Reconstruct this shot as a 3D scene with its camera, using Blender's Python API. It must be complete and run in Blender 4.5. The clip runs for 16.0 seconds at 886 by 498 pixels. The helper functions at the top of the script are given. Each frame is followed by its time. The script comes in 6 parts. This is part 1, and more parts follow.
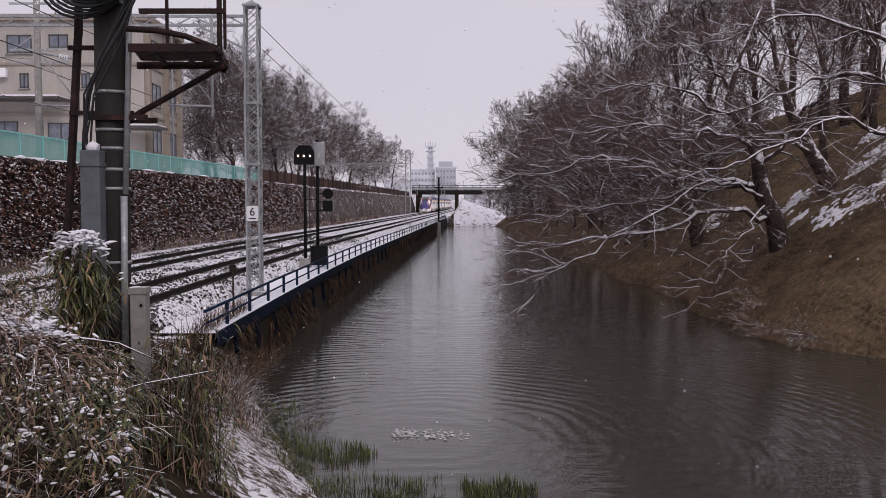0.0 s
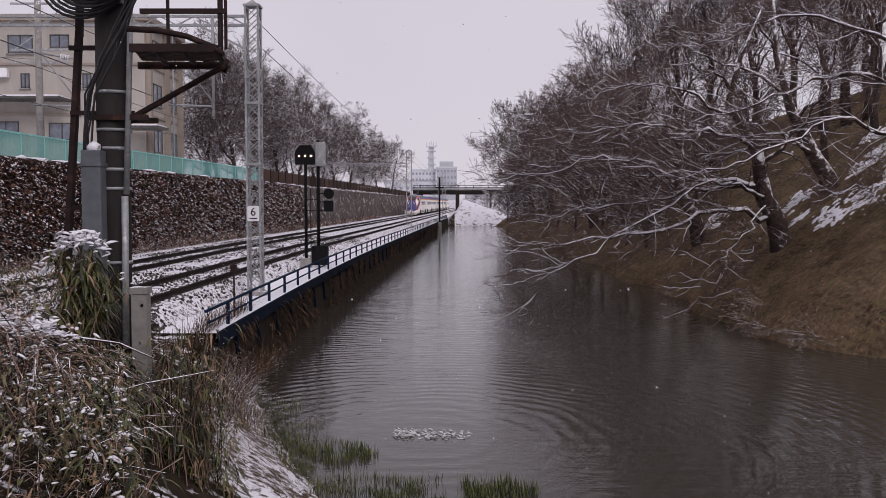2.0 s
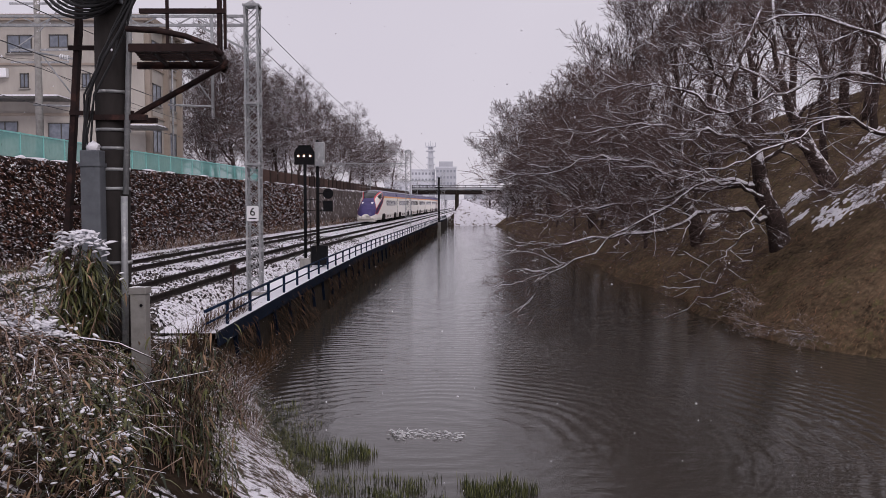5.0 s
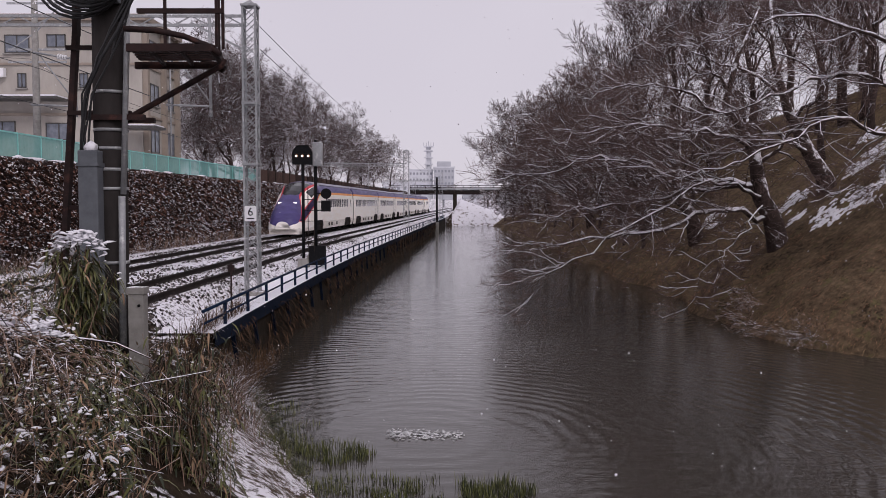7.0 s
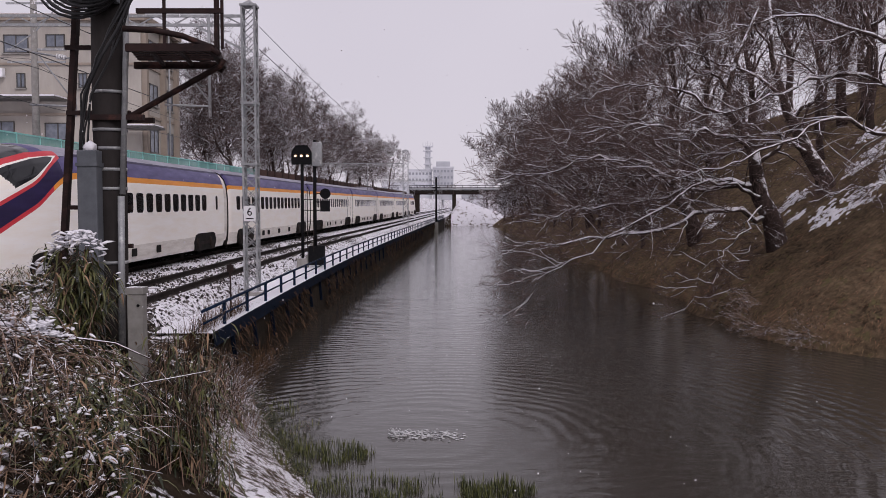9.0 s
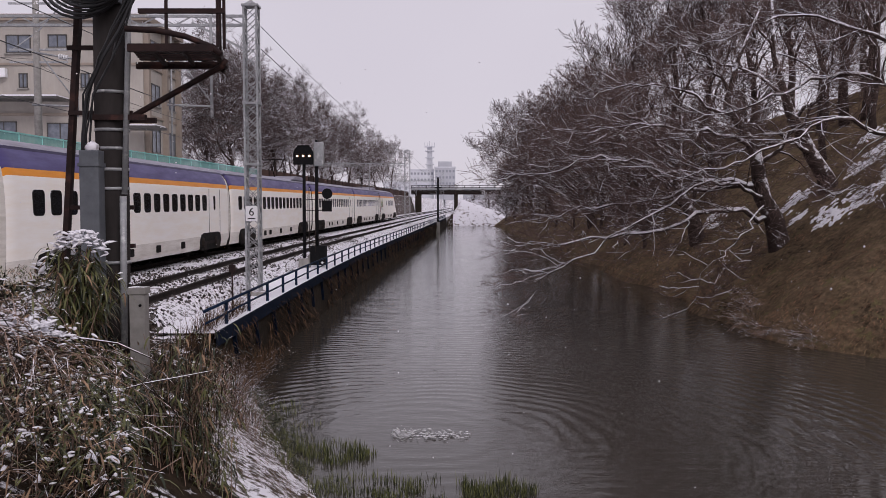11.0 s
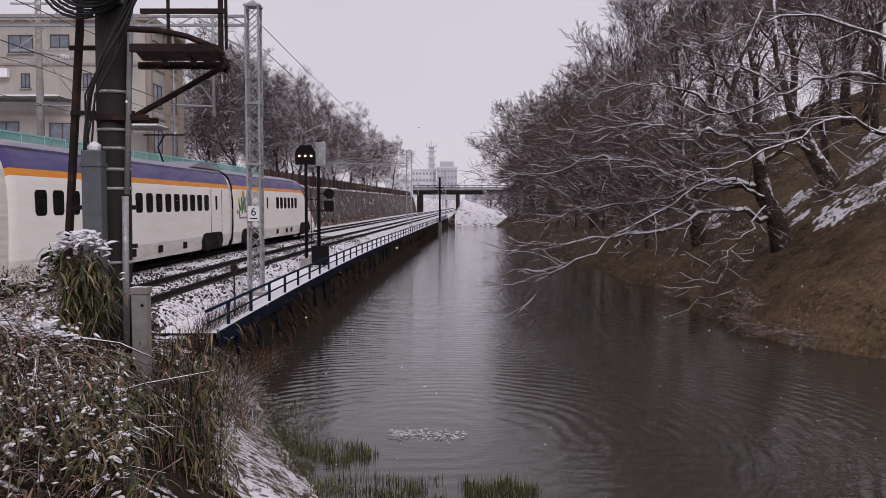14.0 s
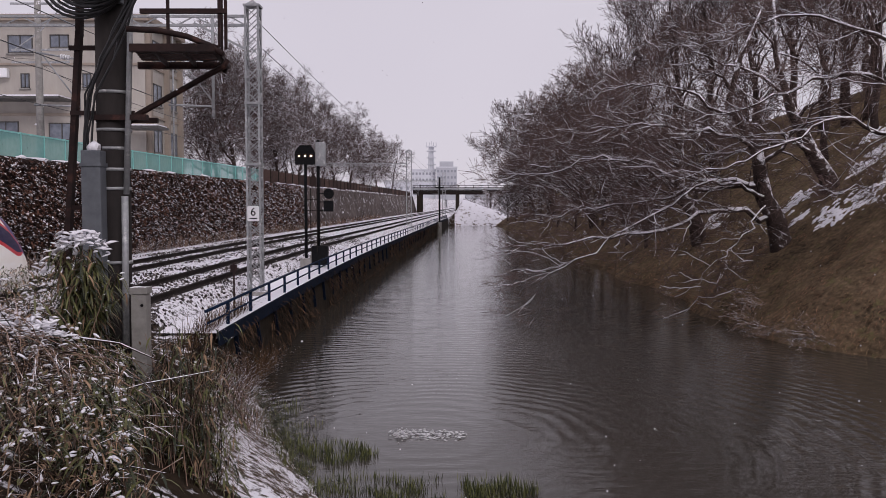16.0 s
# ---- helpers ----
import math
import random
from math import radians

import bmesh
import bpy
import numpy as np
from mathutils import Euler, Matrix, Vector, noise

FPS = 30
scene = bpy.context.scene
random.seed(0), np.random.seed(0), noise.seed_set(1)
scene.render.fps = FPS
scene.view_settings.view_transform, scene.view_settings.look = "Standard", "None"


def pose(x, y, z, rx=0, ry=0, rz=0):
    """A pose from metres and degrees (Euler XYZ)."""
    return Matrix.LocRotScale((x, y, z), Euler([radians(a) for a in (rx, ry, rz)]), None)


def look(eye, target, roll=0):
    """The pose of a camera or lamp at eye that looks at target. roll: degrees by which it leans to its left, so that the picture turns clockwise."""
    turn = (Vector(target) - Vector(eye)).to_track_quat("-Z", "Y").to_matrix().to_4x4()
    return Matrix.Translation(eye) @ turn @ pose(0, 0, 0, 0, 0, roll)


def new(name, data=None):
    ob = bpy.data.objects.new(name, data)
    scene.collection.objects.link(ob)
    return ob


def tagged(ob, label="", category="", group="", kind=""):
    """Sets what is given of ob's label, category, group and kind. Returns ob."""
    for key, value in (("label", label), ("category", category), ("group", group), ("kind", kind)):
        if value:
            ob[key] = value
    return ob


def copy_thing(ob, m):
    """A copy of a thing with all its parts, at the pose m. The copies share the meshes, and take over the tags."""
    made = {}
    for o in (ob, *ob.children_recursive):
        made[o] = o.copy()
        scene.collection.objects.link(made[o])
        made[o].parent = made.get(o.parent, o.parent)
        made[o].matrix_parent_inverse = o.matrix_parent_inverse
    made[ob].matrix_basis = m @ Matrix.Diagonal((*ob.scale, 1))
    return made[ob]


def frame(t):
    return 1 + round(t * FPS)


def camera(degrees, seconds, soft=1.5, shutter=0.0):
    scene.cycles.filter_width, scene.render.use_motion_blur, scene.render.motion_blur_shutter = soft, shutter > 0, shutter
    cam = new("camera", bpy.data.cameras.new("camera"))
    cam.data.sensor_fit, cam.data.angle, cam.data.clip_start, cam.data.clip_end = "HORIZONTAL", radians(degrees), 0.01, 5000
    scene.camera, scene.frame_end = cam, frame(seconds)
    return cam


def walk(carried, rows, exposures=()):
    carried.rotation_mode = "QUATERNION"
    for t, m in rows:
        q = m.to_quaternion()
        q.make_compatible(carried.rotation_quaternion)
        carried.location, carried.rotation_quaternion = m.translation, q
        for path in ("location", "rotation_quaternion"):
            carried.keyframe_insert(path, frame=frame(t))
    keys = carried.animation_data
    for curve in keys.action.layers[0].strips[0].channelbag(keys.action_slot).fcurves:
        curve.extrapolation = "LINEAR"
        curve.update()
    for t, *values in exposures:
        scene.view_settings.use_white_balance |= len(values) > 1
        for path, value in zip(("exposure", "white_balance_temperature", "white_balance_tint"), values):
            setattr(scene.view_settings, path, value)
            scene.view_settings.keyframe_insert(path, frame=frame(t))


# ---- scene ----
cam = camera(54.5, 16.0, soft=0.6)
EYE = (0.0, 0.0, 2.25)


def aim(turn):
    """The camera's pose: it tilts 3.05 degrees down and turns a little to the right."""
    return pose(*EYE, 86.95, 0, -turn)


walk(cam, [(0.0, aim(0.055)), (0.5, aim(0.0)), (2.0, aim(0.0)), (4.0, aim(0.0)), (5.2, aim(0.05)), (6.5, aim(0.115)), (7.0, aim(0.175)),
           (7.5, aim(0.19)), (8.0, aim(0.205)), (8.5, aim(0.225)), (9.0, aim(0.225)), (10.2, aim(0.16)), (11.5, aim(0.055)), (12.0, aim(0.0)),
           (13.0, aim(-0.02)), (14.5, aim(-0.02)), (15.5, aim(-0.01)), (16.0, aim(0.0))],
     exposures=[(0.0, 0.0, 6350, 22), (16.0, 0.0, 6350, 22)])

# ---- light: an overcast winter sky ----
SUN_UP, SUN_AZIMUTH = radians(36), radians(150)
world = bpy.data.worlds.new("overcast_sky")
scene.world = world
world.use_nodes = True
wn, wl = world.node_tree.nodes, world.node_tree.links
wn.clear()
sky = wn.new("ShaderNodeTexSky")
sky.sky_type, sky.sun_disc, sky.sun_elevation, sky.sun_rotation = "NISHITA", False, SUN_UP, SUN_AZIMUTH
clear = wn.new("ShaderNodeBackground")
wl.new(sky.outputs[0], clear.inputs[0])
clear.inputs[1].default_value = 0.05
cloud = wn.new("ShaderNodeBackground")
cn = wn.new("ShaderNodeTexNoise")
cn.inputs["Scale"].default_value, cn.inputs["Detail"].default_value = 1.6, 3
cr = wn.new("ShaderNodeValToRGB")
cr.color_ramp.elements[0].position, cr.color_ramp.elements[0].color = 0.3, (0.65, 0.635, 0.665, 1)
cr.color_ramp.elements[1].position, cr.color_ramp.elements[1].color = 0.7, (0.73, 0.72, 0.74, 1)
wl.new(cn.outputs[0], cr.inputs[0])
wl.new(cr.outputs[0], cloud.inputs[0])
cloud.inputs[1].default_value = 0.95
both = wn.new("ShaderNodeMixShader")
both.inputs[0].default_value = 0.93
wl.new(clear.outputs[0], both.inputs[1])
wl.new(cloud.outputs[0], both.inputs[2])
wo = wn.new("ShaderNodeOutputWorld")
wl.new(both.outputs[0], wo.inputs[0])
sun = new("sun", bpy.data.lights.new("sun", "SUN"))
sun.data.energy, sun.data.angle, sun.data.color = 1.3, radians(25), (1.0, 0.97, 0.93)
sun.matrix_world = look((46, -60, 66), (0, 20, 0))

# ---- materials ----


def nodes_of(name):
    m = bpy.data.materials.new(name)
    m.use_nodes = True
    nt = m.node_tree
    return m, nt, nt.nodes["Principled BSDF"]


def noise_node(nt, scale, detail=4, rough=0.6, coords="Object", stretch=None):
    co = nt.nodes.new("ShaderNodeTexCoord")
    n = nt.nodes.new("ShaderNodeTexNoise")
    n.inputs["Scale"].default_value, n.inputs["Detail"].default_value, n.inputs["Roughness"].default_value = scale, detail, rough
    src = co.outputs[coords]
    if stretch:
        mp = nt.nodes.new("ShaderNodeMapping")
        mp.inputs["Scale"].default_value = stretch
        nt.links.new(src, mp.inputs[0])
        src = mp.outputs[0]
    nt.links.new(src, n.inputs["Vector"])
    return n


def ramp(nt, src, stops):
    r = nt.nodes.new("ShaderNodeValToRGB")
    e = r.color_ramp.elements
    while len(e) < len(stops):
        e.new(0.5)
    for el, (p, c) in zip(e, stops):
        el.position, el.color = p, (*c, 1) if len(c) == 3 else c
    nt.links.new(src, r.inputs[0])
    return r


def mixed(nt, fac, a, b):
    m = nt.nodes.new("ShaderNodeMix")
    m.data_type = "RGBA"
    if isinstance(fac, float):
        m.inputs[0].default_value = fac
    else:
        nt.links.new(fac, m.inputs[0])
    for sock, v in ((m.inputs[6], a), (m.inputs[7], b)):
        if isinstance(v, tuple):
            sock.default_value = (*v, 1)
        else:
            nt.links.new(v, sock)
    return m.outputs[2]


def maths(nt, op, a, b=0.0, clamp=False):
    m = nt.nodes.new("ShaderNodeMath")
    m.operation, m.use_clamp = op, clamp
    for sock, v in ((m.inputs[0], a), (m.inputs[1], b)):
        if isinstance(v, (int, float)):
            sock.default_value = v
        else:
            nt.links.new(v, sock)
    return m.outputs[0]


SNOW = (0.80, 0.79, 0.83)


def surface(name, dark, light, rough=0.7, metal=0.0, scale=8.0, bump=0.3, snow=None, snow_scale=6.0, per_piece=0.0, per_island=0.0, stretch=None,
            wear=None, depth=0.02, up=0.35, coords="Object"):
    """A two-scale material from dark to light. snow: share of upward faces that carry snow."""
    m, nt, p = nodes_of(name)
    fine = noise_node(nt, scale, 6, 0.65, coords, stretch)
    broad = noise_node(nt, scale * 0.13, 3, 0.5, coords)
    both_n = maths(nt, "ADD", maths(nt, "MULTIPLY", fine.outputs[0], 0.6), maths(nt, "MULTIPLY", broad.outputs[0], 0.4))
    if per_piece:
        oi = nt.nodes.new("ShaderNodeObjectInfo")
        both_n = maths(nt, "ADD", both_n, maths(nt, "MULTIPLY", maths(nt, "SUBTRACT", oi.outputs["Random"], 0.5), per_piece))
    if per_island:
        gi = nt.nodes.new("ShaderNodeNewGeometry")
        both_n = maths(nt, "ADD", both_n, maths(nt, "MULTIPLY", maths(nt, "SUBTRACT", gi.outputs["Random Per Island"], 0.5), per_island))
    col = ramp(nt, both_n, [(0.32, dark), (0.68, light)]).outputs[0]
    if wear:
        wn_ = noise_node(nt, scale * 0.4, 5, 0.7, coords)
        w = ramp(nt, wn_.outputs[0], [(0.56, (0, 0, 0)), (0.66, (1, 1, 1))])
        col = mixed(nt, w.outputs[0], col, wear)
    r_out = None
    if snow is not None:
        geo = nt.nodes.new("ShaderNodeNewGeometry")
        sep = nt.nodes.new("ShaderNodeSeparateXYZ")
        nt.links.new(geo.outputs["Normal"], sep.inputs[0])
        sn = noise_node(nt, snow_scale, 5, 0.65, coords)
        f = maths(nt, "ADD", maths(nt, "SUBTRACT", sep.outputs[2], up), maths(nt, "MULTIPLY", maths(nt, "SUBTRACT", sn.outputs[0], 1.0 - snow), 3.0))
        fr = ramp(nt, f, [(0.0, (0, 0, 0)), (0.22, (1, 1, 1))])
        col = mixed(nt, fr.outputs[0], col, SNOW)
    nt.links.new(col, p.inputs["Base Color"])
    p.inputs["Roughness"].default_value, p.inputs["Metallic"].default_value = rough, metal
    p.inputs["Specular IOR Level"].default_value = 0.08 if rough > 0.78 else 0.25 if rough > 0.55 else 0.4
    if bump:
        b = nt.nodes.new("ShaderNodeBump")
        b.inputs["Strength"].default_value, b.inputs["Distance"].default_value = bump, depth
        nt.links.new(fine.outputs[0], b.inputs["Height"])
        nt.links.new(b.outputs[0], p.inputs["Normal"])
    return m


def lacquer(name, colour, rough=0.3, dirt=0.12, metal=0.0):
    """Painted sheet metal with faint streaks of dirt."""
    m, nt, p = nodes_of(name)
    n = noise_node(nt, 1.4, 6, 0.7, "Object", (0.35, 1, 2.5))
    dark = tuple(c * (1 - 2.2 * dirt) * k for c, k in zip(colour, (1.0, 0.96, 0.9)))
    col = ramp(nt, n.outputs[0], [(0.35, dark), (0.62, colour)])
    nt.links.new(col.outputs[0], p.inputs["Base Color"])
    p.inputs["Metallic"].default_value = metal
    rr = ramp(nt, n.outputs[0], [(0.3, (rough + 0.2,) * 3), (0.7, (rough,) * 3)])
    nt.links.new(rr.outputs[0], p.inputs["Roughness"])
    return m


def glow(name, colour, strength):
    m, nt, p = nodes_of(name)
    p.inputs["Base Color"].default_value = (*colour, 1)
    p.inputs["Emission Color"].default_value = (*colour, 1)
    p.inputs["Emission Strength"].default_value = strength
    return m


def glass_dark(name, colour=(0.005, 0.0055, 0.007), rough=0.06):
    m, nt, p = nodes_of(name)
    n = noise_node(nt, 2.0, 4)
    col = ramp(nt, n.outputs[0], [(0.3, colour), (0.8, tuple(c * 2.2 for c in colour))])
    nt.links.new(col.outputs[0], p.inputs["Base Color"])
    p.inputs["Roughness"].default_value = rough
    p.inputs["Specular IOR Level"].default_value = 0.35
    return m


M_SNOW = surface("snow", (0.70, 0.69, 0.74), (0.86, 0.85, 0.88), 0.6, scale=9, bump=0.35, depth=0.03)
M_CONCRETE = surface("weathered_concrete", (0.16, 0.15, 0.14), (0.33, 0.32, 0.30), 0.85, scale=5, bump=0.3, snow=0.35)
M_POLE = surface("dark_wet_concrete", (0.016, 0.014, 0.014), (0.050, 0.044, 0.042), 0.8, scale=4, bump=0.25, stretch=(1, 1, 0.3))
M_RUST = surface("rust_brown_paint", (0.010, 0.006, 0.006), (0.034, 0.016, 0.014), 0.75, scale=9, bump=0.3, wear=(0.060, 0.026, 0.020))
M_BLACK = surface("black_rubber", (0.010, 0.010, 0.011), (0.03, 0.03, 0.032), 0.5, scale=12, bump=0.1)
M_GALV = surface("galvanised_steel", (0.20, 0.205, 0.215), (0.38, 0.39, 0.395), 0.5, 0.25, scale=14, bump=0.12, wear=(0.50, 0.50, 0.50))
M_GREYBOX = surface("grey_painted_steel", (0.085, 0.092, 0.104), (0.15, 0.16, 0.175), 0.6, 0.2, scale=7, bump=0.1)
M_BLUE = surface("blue_painted_steel", (0.004, 0.010, 0.026), (0.010, 0.025, 0.056), 0.8, 0.0, scale=9, bump=0.15, wear=(0.03, 0.026, 0.022))
M_BLUEDARK = surface("dark_blue_beam", (0.003, 0.006, 0.014), (0.008, 0.015, 0.032), 0.8, scale=6, bump=0.2, wear=(0.016, 0.013, 0.011))
M_TEAL = surface("teal_painted_steel", (0.16, 0.44, 0.41), (0.27, 0.60, 0.55), 0.6, scale=5, bump=0.1)
M_TEALMESH = surface("teal_mesh_panel", (0.13, 0.37, 0.34), (0.22, 0.50, 0.46), 0.6, scale=5, bump=0.1)
M_TEALMESH.node_tree.nodes["Principled BSDF"].inputs["Alpha"].default_value = 0.5
M_RAIL = surface("dark_rail_steel", (0.010, 0.008, 0.008), (0.034, 0.027, 0.023), 0.8, 0.0, scale=14, bump=0.2)
M_SLEEPER = surface("wet_concrete_sleeper", (0.07, 0.065, 0.06), (0.16, 0.15, 0.14), 0.8, scale=8, bump=0.3, snow=0.48, snow_scale=3, coords="Generated")
M_BARK = surface("dark_bark", (0.015, 0.011, 0.010), (0.088, 0.063, 0.056), 0.9, scale=14, bump=0.6, snow=0.68, snow_scale=2.4, depth=0.03, up=0.85)
M_TWIG = surface("snowy_twigs", (0.042, 0.029, 0.026), (0.190, 0.131, 0.118), 0.9, scale=3, bump=0.0, snow=0.32, snow_scale=2.6, up=0.5)
M_TWIG_FAR = surface("far_snowy_twigs", (0.046, 0.034, 0.033), (0.172, 0.130, 0.123), 0.9, scale=3, bump=0.0, snow=0.40, snow_scale=1.8, up=0.45)
M_GLASS = glass_dark("dark_window_glass")
M_WHITE = lacquer("white_train_paint", (0.92, 0.895, 0.85), 0.28, 0.02)
M_PURPLE = lacquer("purple_train_paint", (0.080, 0.066, 0.20), 0.35, 0.1)
M_PURPLE.node_tree.nodes["Principled BSDF"].inputs["Specular IOR Level"].default_value = 0.25
M_ROOFGREY = lacquer("grey_train_roof", (0.27, 0.265, 0.34), 0.35, 0.15)
M_ORANGE = lacquer("orange_train_paint", (0.86, 0.33, 0.03), 0.3, 0.06)
M_RED = lacquer("red_train_paint", (0.60, 0.030, 0.045), 0.4, 0.08)
M_NAVY = lacquer("navy_train_paint", (0.022, 0.014, 0.065), 0.4, 0.1)
M_NAVY.node_tree.nodes["Principled BSDF"].inputs["Specular IOR Level"].default_value = 0.2
M_GREEN = lacquer("green_emblem", (0.07, 0.17, 0.05), 0.4)
M_GOLD = lacquer("gold_emblem", (0.62, 0.40, 0.07), 0.4)
M_UNDER = surface("sooty_underframe", (0.005, 0.005, 0.005), (0.024, 0.021, 0.019), 0.85, scale=6, bump=0.3)
M_SKIRT = lacquer("grey_train_skirt", (0.78, 0.745, 0.69), 0.4, 0.13)
M_LAMP = glow("signal_lamp_glow", (1.0, 0.62, 0.42), 3.5)
M_HEADLAMP = glow("headlamp_glow", (1.0, 0.97, 0.9), 2.5)
M_SIGN = surface("white_enamel_sign", (0.68, 0.68, 0.70), (0.80, 0.80, 0.80), 0.4, scale=10, bump=0.0)
M_INK = surface("black_enamel", (0.006, 0.006, 0.007), (0.014, 0.014, 0.015), 0.8, scale=10, bump=0.0)

# ---- building tools ----


class Shape:
    """Collects vertices and faces of one mesh."""

    def __init__(self):
        self.v, self.f, self.s, self.snow = [], [], [], None

    def box(self, x0, x1, y0, y1, z0, z1, m=None):
        b = len(self.v)
        for z in (z0, z1):
            for x, y in ((x0, y0), (x1, y0), (x1, y1), (x0, y1)):
                p = Vector((x, y, z))
                self.v.append(tuple(m @ p if m else p))
        for q in ((3, 2, 1, 0), (4, 5, 6, 7), (0, 1, 5, 4), (1, 2, 6, 5), (2, 3, 7, 6), (3, 0, 4, 7)):
            self.f.append(tuple(b + i for i in q))
        return self

    def bar(self, a, b, w, h=None):
        """A square bar from a to b."""
        a, b = Vector(a), Vector(b)
        d = b - a
        q = d.to_track_quat("Z", "Y").to_matrix().to_4x4()
        h = h or w
        return self.box(-w / 2, w / 2, -h / 2, h / 2, 0, d.length, Matrix.Translation(a) @ q)

    def tube(self, pts, radii, n=6, smooth=True, caps=True):
        pts = [Vector(p) for p in pts]
        if not isinstance(radii, (list, tuple)):
            radii = [radii] * len(pts)
        base = len(self.v)
        ref = Vector((0.31, 0.17, 0.93))
        for i, (p, r) in enumerate(zip(pts, radii)):
            d = (pts[min(i + 1, len(pts) - 1)] - pts[max(i - 1, 0)])
            d = d.normalized() if d.length > 1e-9 else Vector((0, 0, 1))
            u = d.cross(ref)
            if u.length < 0.2:
                u = d.cross(Vector((1, 0, 0)))
            u.normalize()
            w = d.cross(u)
            for k in range(n):
                a = 2 * math.pi * k / n
                self.v.append(tuple(p + (u * math.cos(a) + w * math.sin(a)) * r))
        first = len(self.f)
        for i in range(len(pts) - 1):
            for k in range(n):
                self.f.append((base + i * n + k, base + i * n + (k + 1) % n, base + (i + 1) * n + (k + 1) % n, base + (i + 1) * n + k))
        if smooth:
            self.s.extend(range(first, len(self.f)))
        if caps:
            self.f.append(tuple(base + k for k in range(n - 1, -1, -1)))
            self.f.append(tuple(base + (len(pts) - 1) * n + k for k in range(n)))
        return self

    def quad(self, *pts):
        b = len(self.v)
        self.v.extend(tuple(p) for p in pts)
        self.f.append(tuple(range(b, b + len(pts))))
        return self

    def mesh(self, name, *materials):
        me = bpy.data.meshes.new(name)
        me.from_pydata(self.v, [], self.f)
        for m in materials:
            me.materials.append(m)
        if self.s:
            flags = [False] * len(me.polygons)
            for i in self.s:
                flags[i] = True
            me.polygons.foreach_set("use_smooth", flags)
        me.update()
        return me


def part(name, shape, material, parent=None, label=""):
    ob = new(name, shape.mesh(name, material) if isinstance(shape, Shape) else shape)
    ob.parent = parent
    return tagged(ob, label)


def bevel(ob, width=0.01, segments=2):
    b = ob.modifiers.new("soft_edges", "BEVEL")
    b.width, b.segments, b.limit_method = width, segments, "ANGLE"
    return ob


def thing(name, label, category, m=None, group="", kind=""):
    ob = new(name)
    if m is not None:
        ob.matrix_world = m
    return tagged(ob, label, category, group, kind)


def bend(y):
    """How far the railway and its bank have swung to the right, y metres ahead."""
    if y < 20:
        return 0.0
    if y < 55:
        return 0.00065 * (y - 20) ** 2
    return 0.79625 + 0.0455 * (y - 55)


def at(u, y, z=0.0):
    """A point beside the railway: u metres across, y ahead."""
    return Vector((u + bend(y), y, z))


def heading(y):
    return math.atan2(bend(y + 0.5) - bend(y - 0.5), 1.0)


def rnd(a, b):
    return random.uniform(a, b)


WATER = -2.0
NEAR, FAR = -7.75, -11.65      # the two tracks' middles
WALK = -0.5                    # the trackside walkway
QUAY = -4.72                   # its edge over the water


def smooth(a, b, t):
    t = min(1, max(0, (t - a) / (b - a)))
    return t * t * (3 - 2 * t)


def ground_height(u, y):
    """The land: rampart, water bed, railway bed, wall foot and upper terrace."""
    x = u
    # water bed
    h = -3.2
    # rampart on the far side
    edge = 10.0 + 2.4 * smooth(27, 20, y) + 0.35 * math.sin(y * 0.35) + 0.2 * math.sin(y * 0.9)
    if x > edge - 1.5:
        rise = -2.35 + max(-0.9, (x - edge) * 0.76) + 0.35 * smooth(edge, edge + 0.5, x)
        rise = min(rise, 8.5 + 0.2 * math.sin(x * 0.4 + y * 0.1))
        h = max(h, rise)
    # near bank below the onlooker
    h = max(h, min(0.65, 0.65 - 0.42 * (y - 4.0)))
    # overgrown slope on the near side of the railway
    shore = -1.75 - (y - 12.3) * 0.37
    slope = -2.05 + (shore - x) * 0.62
    top = 0.45 - 0.75 * smooth(11, 17, y)
    if y < 21:
        h = max(h, min(slope, top))
    # railway bed
    if y > 15 and x < QUAY - 0.15:
        bed = WALK if x > -6.0 else WALK + (-0.17 - WALK) * smooth(-6.0, -6.42, x)
        k = smooth(15, 18, y)
        h = max(h, bed * k + min(h, bed) * (1 - k)) if y < 18 else bed
    if x < -14.2:
        h = max(-0.3, -0.17 - 0.1 * smooth(-14.2, -15.5, x))
    # terrace above the ivy wall
    if x < -17.3:
        h = 4.0
    # far end of the water
    if y > 161 and x > QUAY:
        xw = land_x(x, y)
        crest = 2.9 - 0.36 * max(0, xw - 4.4) - 1.5 * max(0, 4.0 - xw)
        crest *= 1 - smooth(171, 182, y)
        mound = min(max(crest, -0.5), -2.4 + (y - 161) * 0.62)
        h = max(h, mound)
    return h


def land_x(u, y):
    """Across the water the bend fades out."""
    return u + bend(y) * (1 - smooth(-4.0, 9.0, u))

# ---- ground and water ----
M_BED = surface("snowy_ballast", (0.045, 0.040, 0.040), (0.17, 0.155, 0.15), 0.9, scale=11, bump=0.8, snow=0.545, snow_scale=10, depth=0.04, up=0.8)
M_TERRACE = surface("snowy_terrace", (0.06, 0.05, 0.035), (0.14, 0.11, 0.08), 0.9, scale=4, bump=0.7, snow=0.62, snow_scale=1.2, depth=0.05, up=0.8)
M_RAMPART = surface("winter_grass", (0.026, 0.020, 0.013), (0.24, 0.168, 0.104), 0.95, scale=6, bump=1.0, depth=0.08, wear=(0.135, 0.115, 0.055))
M_MUD = surface("muddy_bed", (0.02, 0.017, 0.012), (0.05, 0.04, 0.03), 0.9, scale=3, bump=0.4)
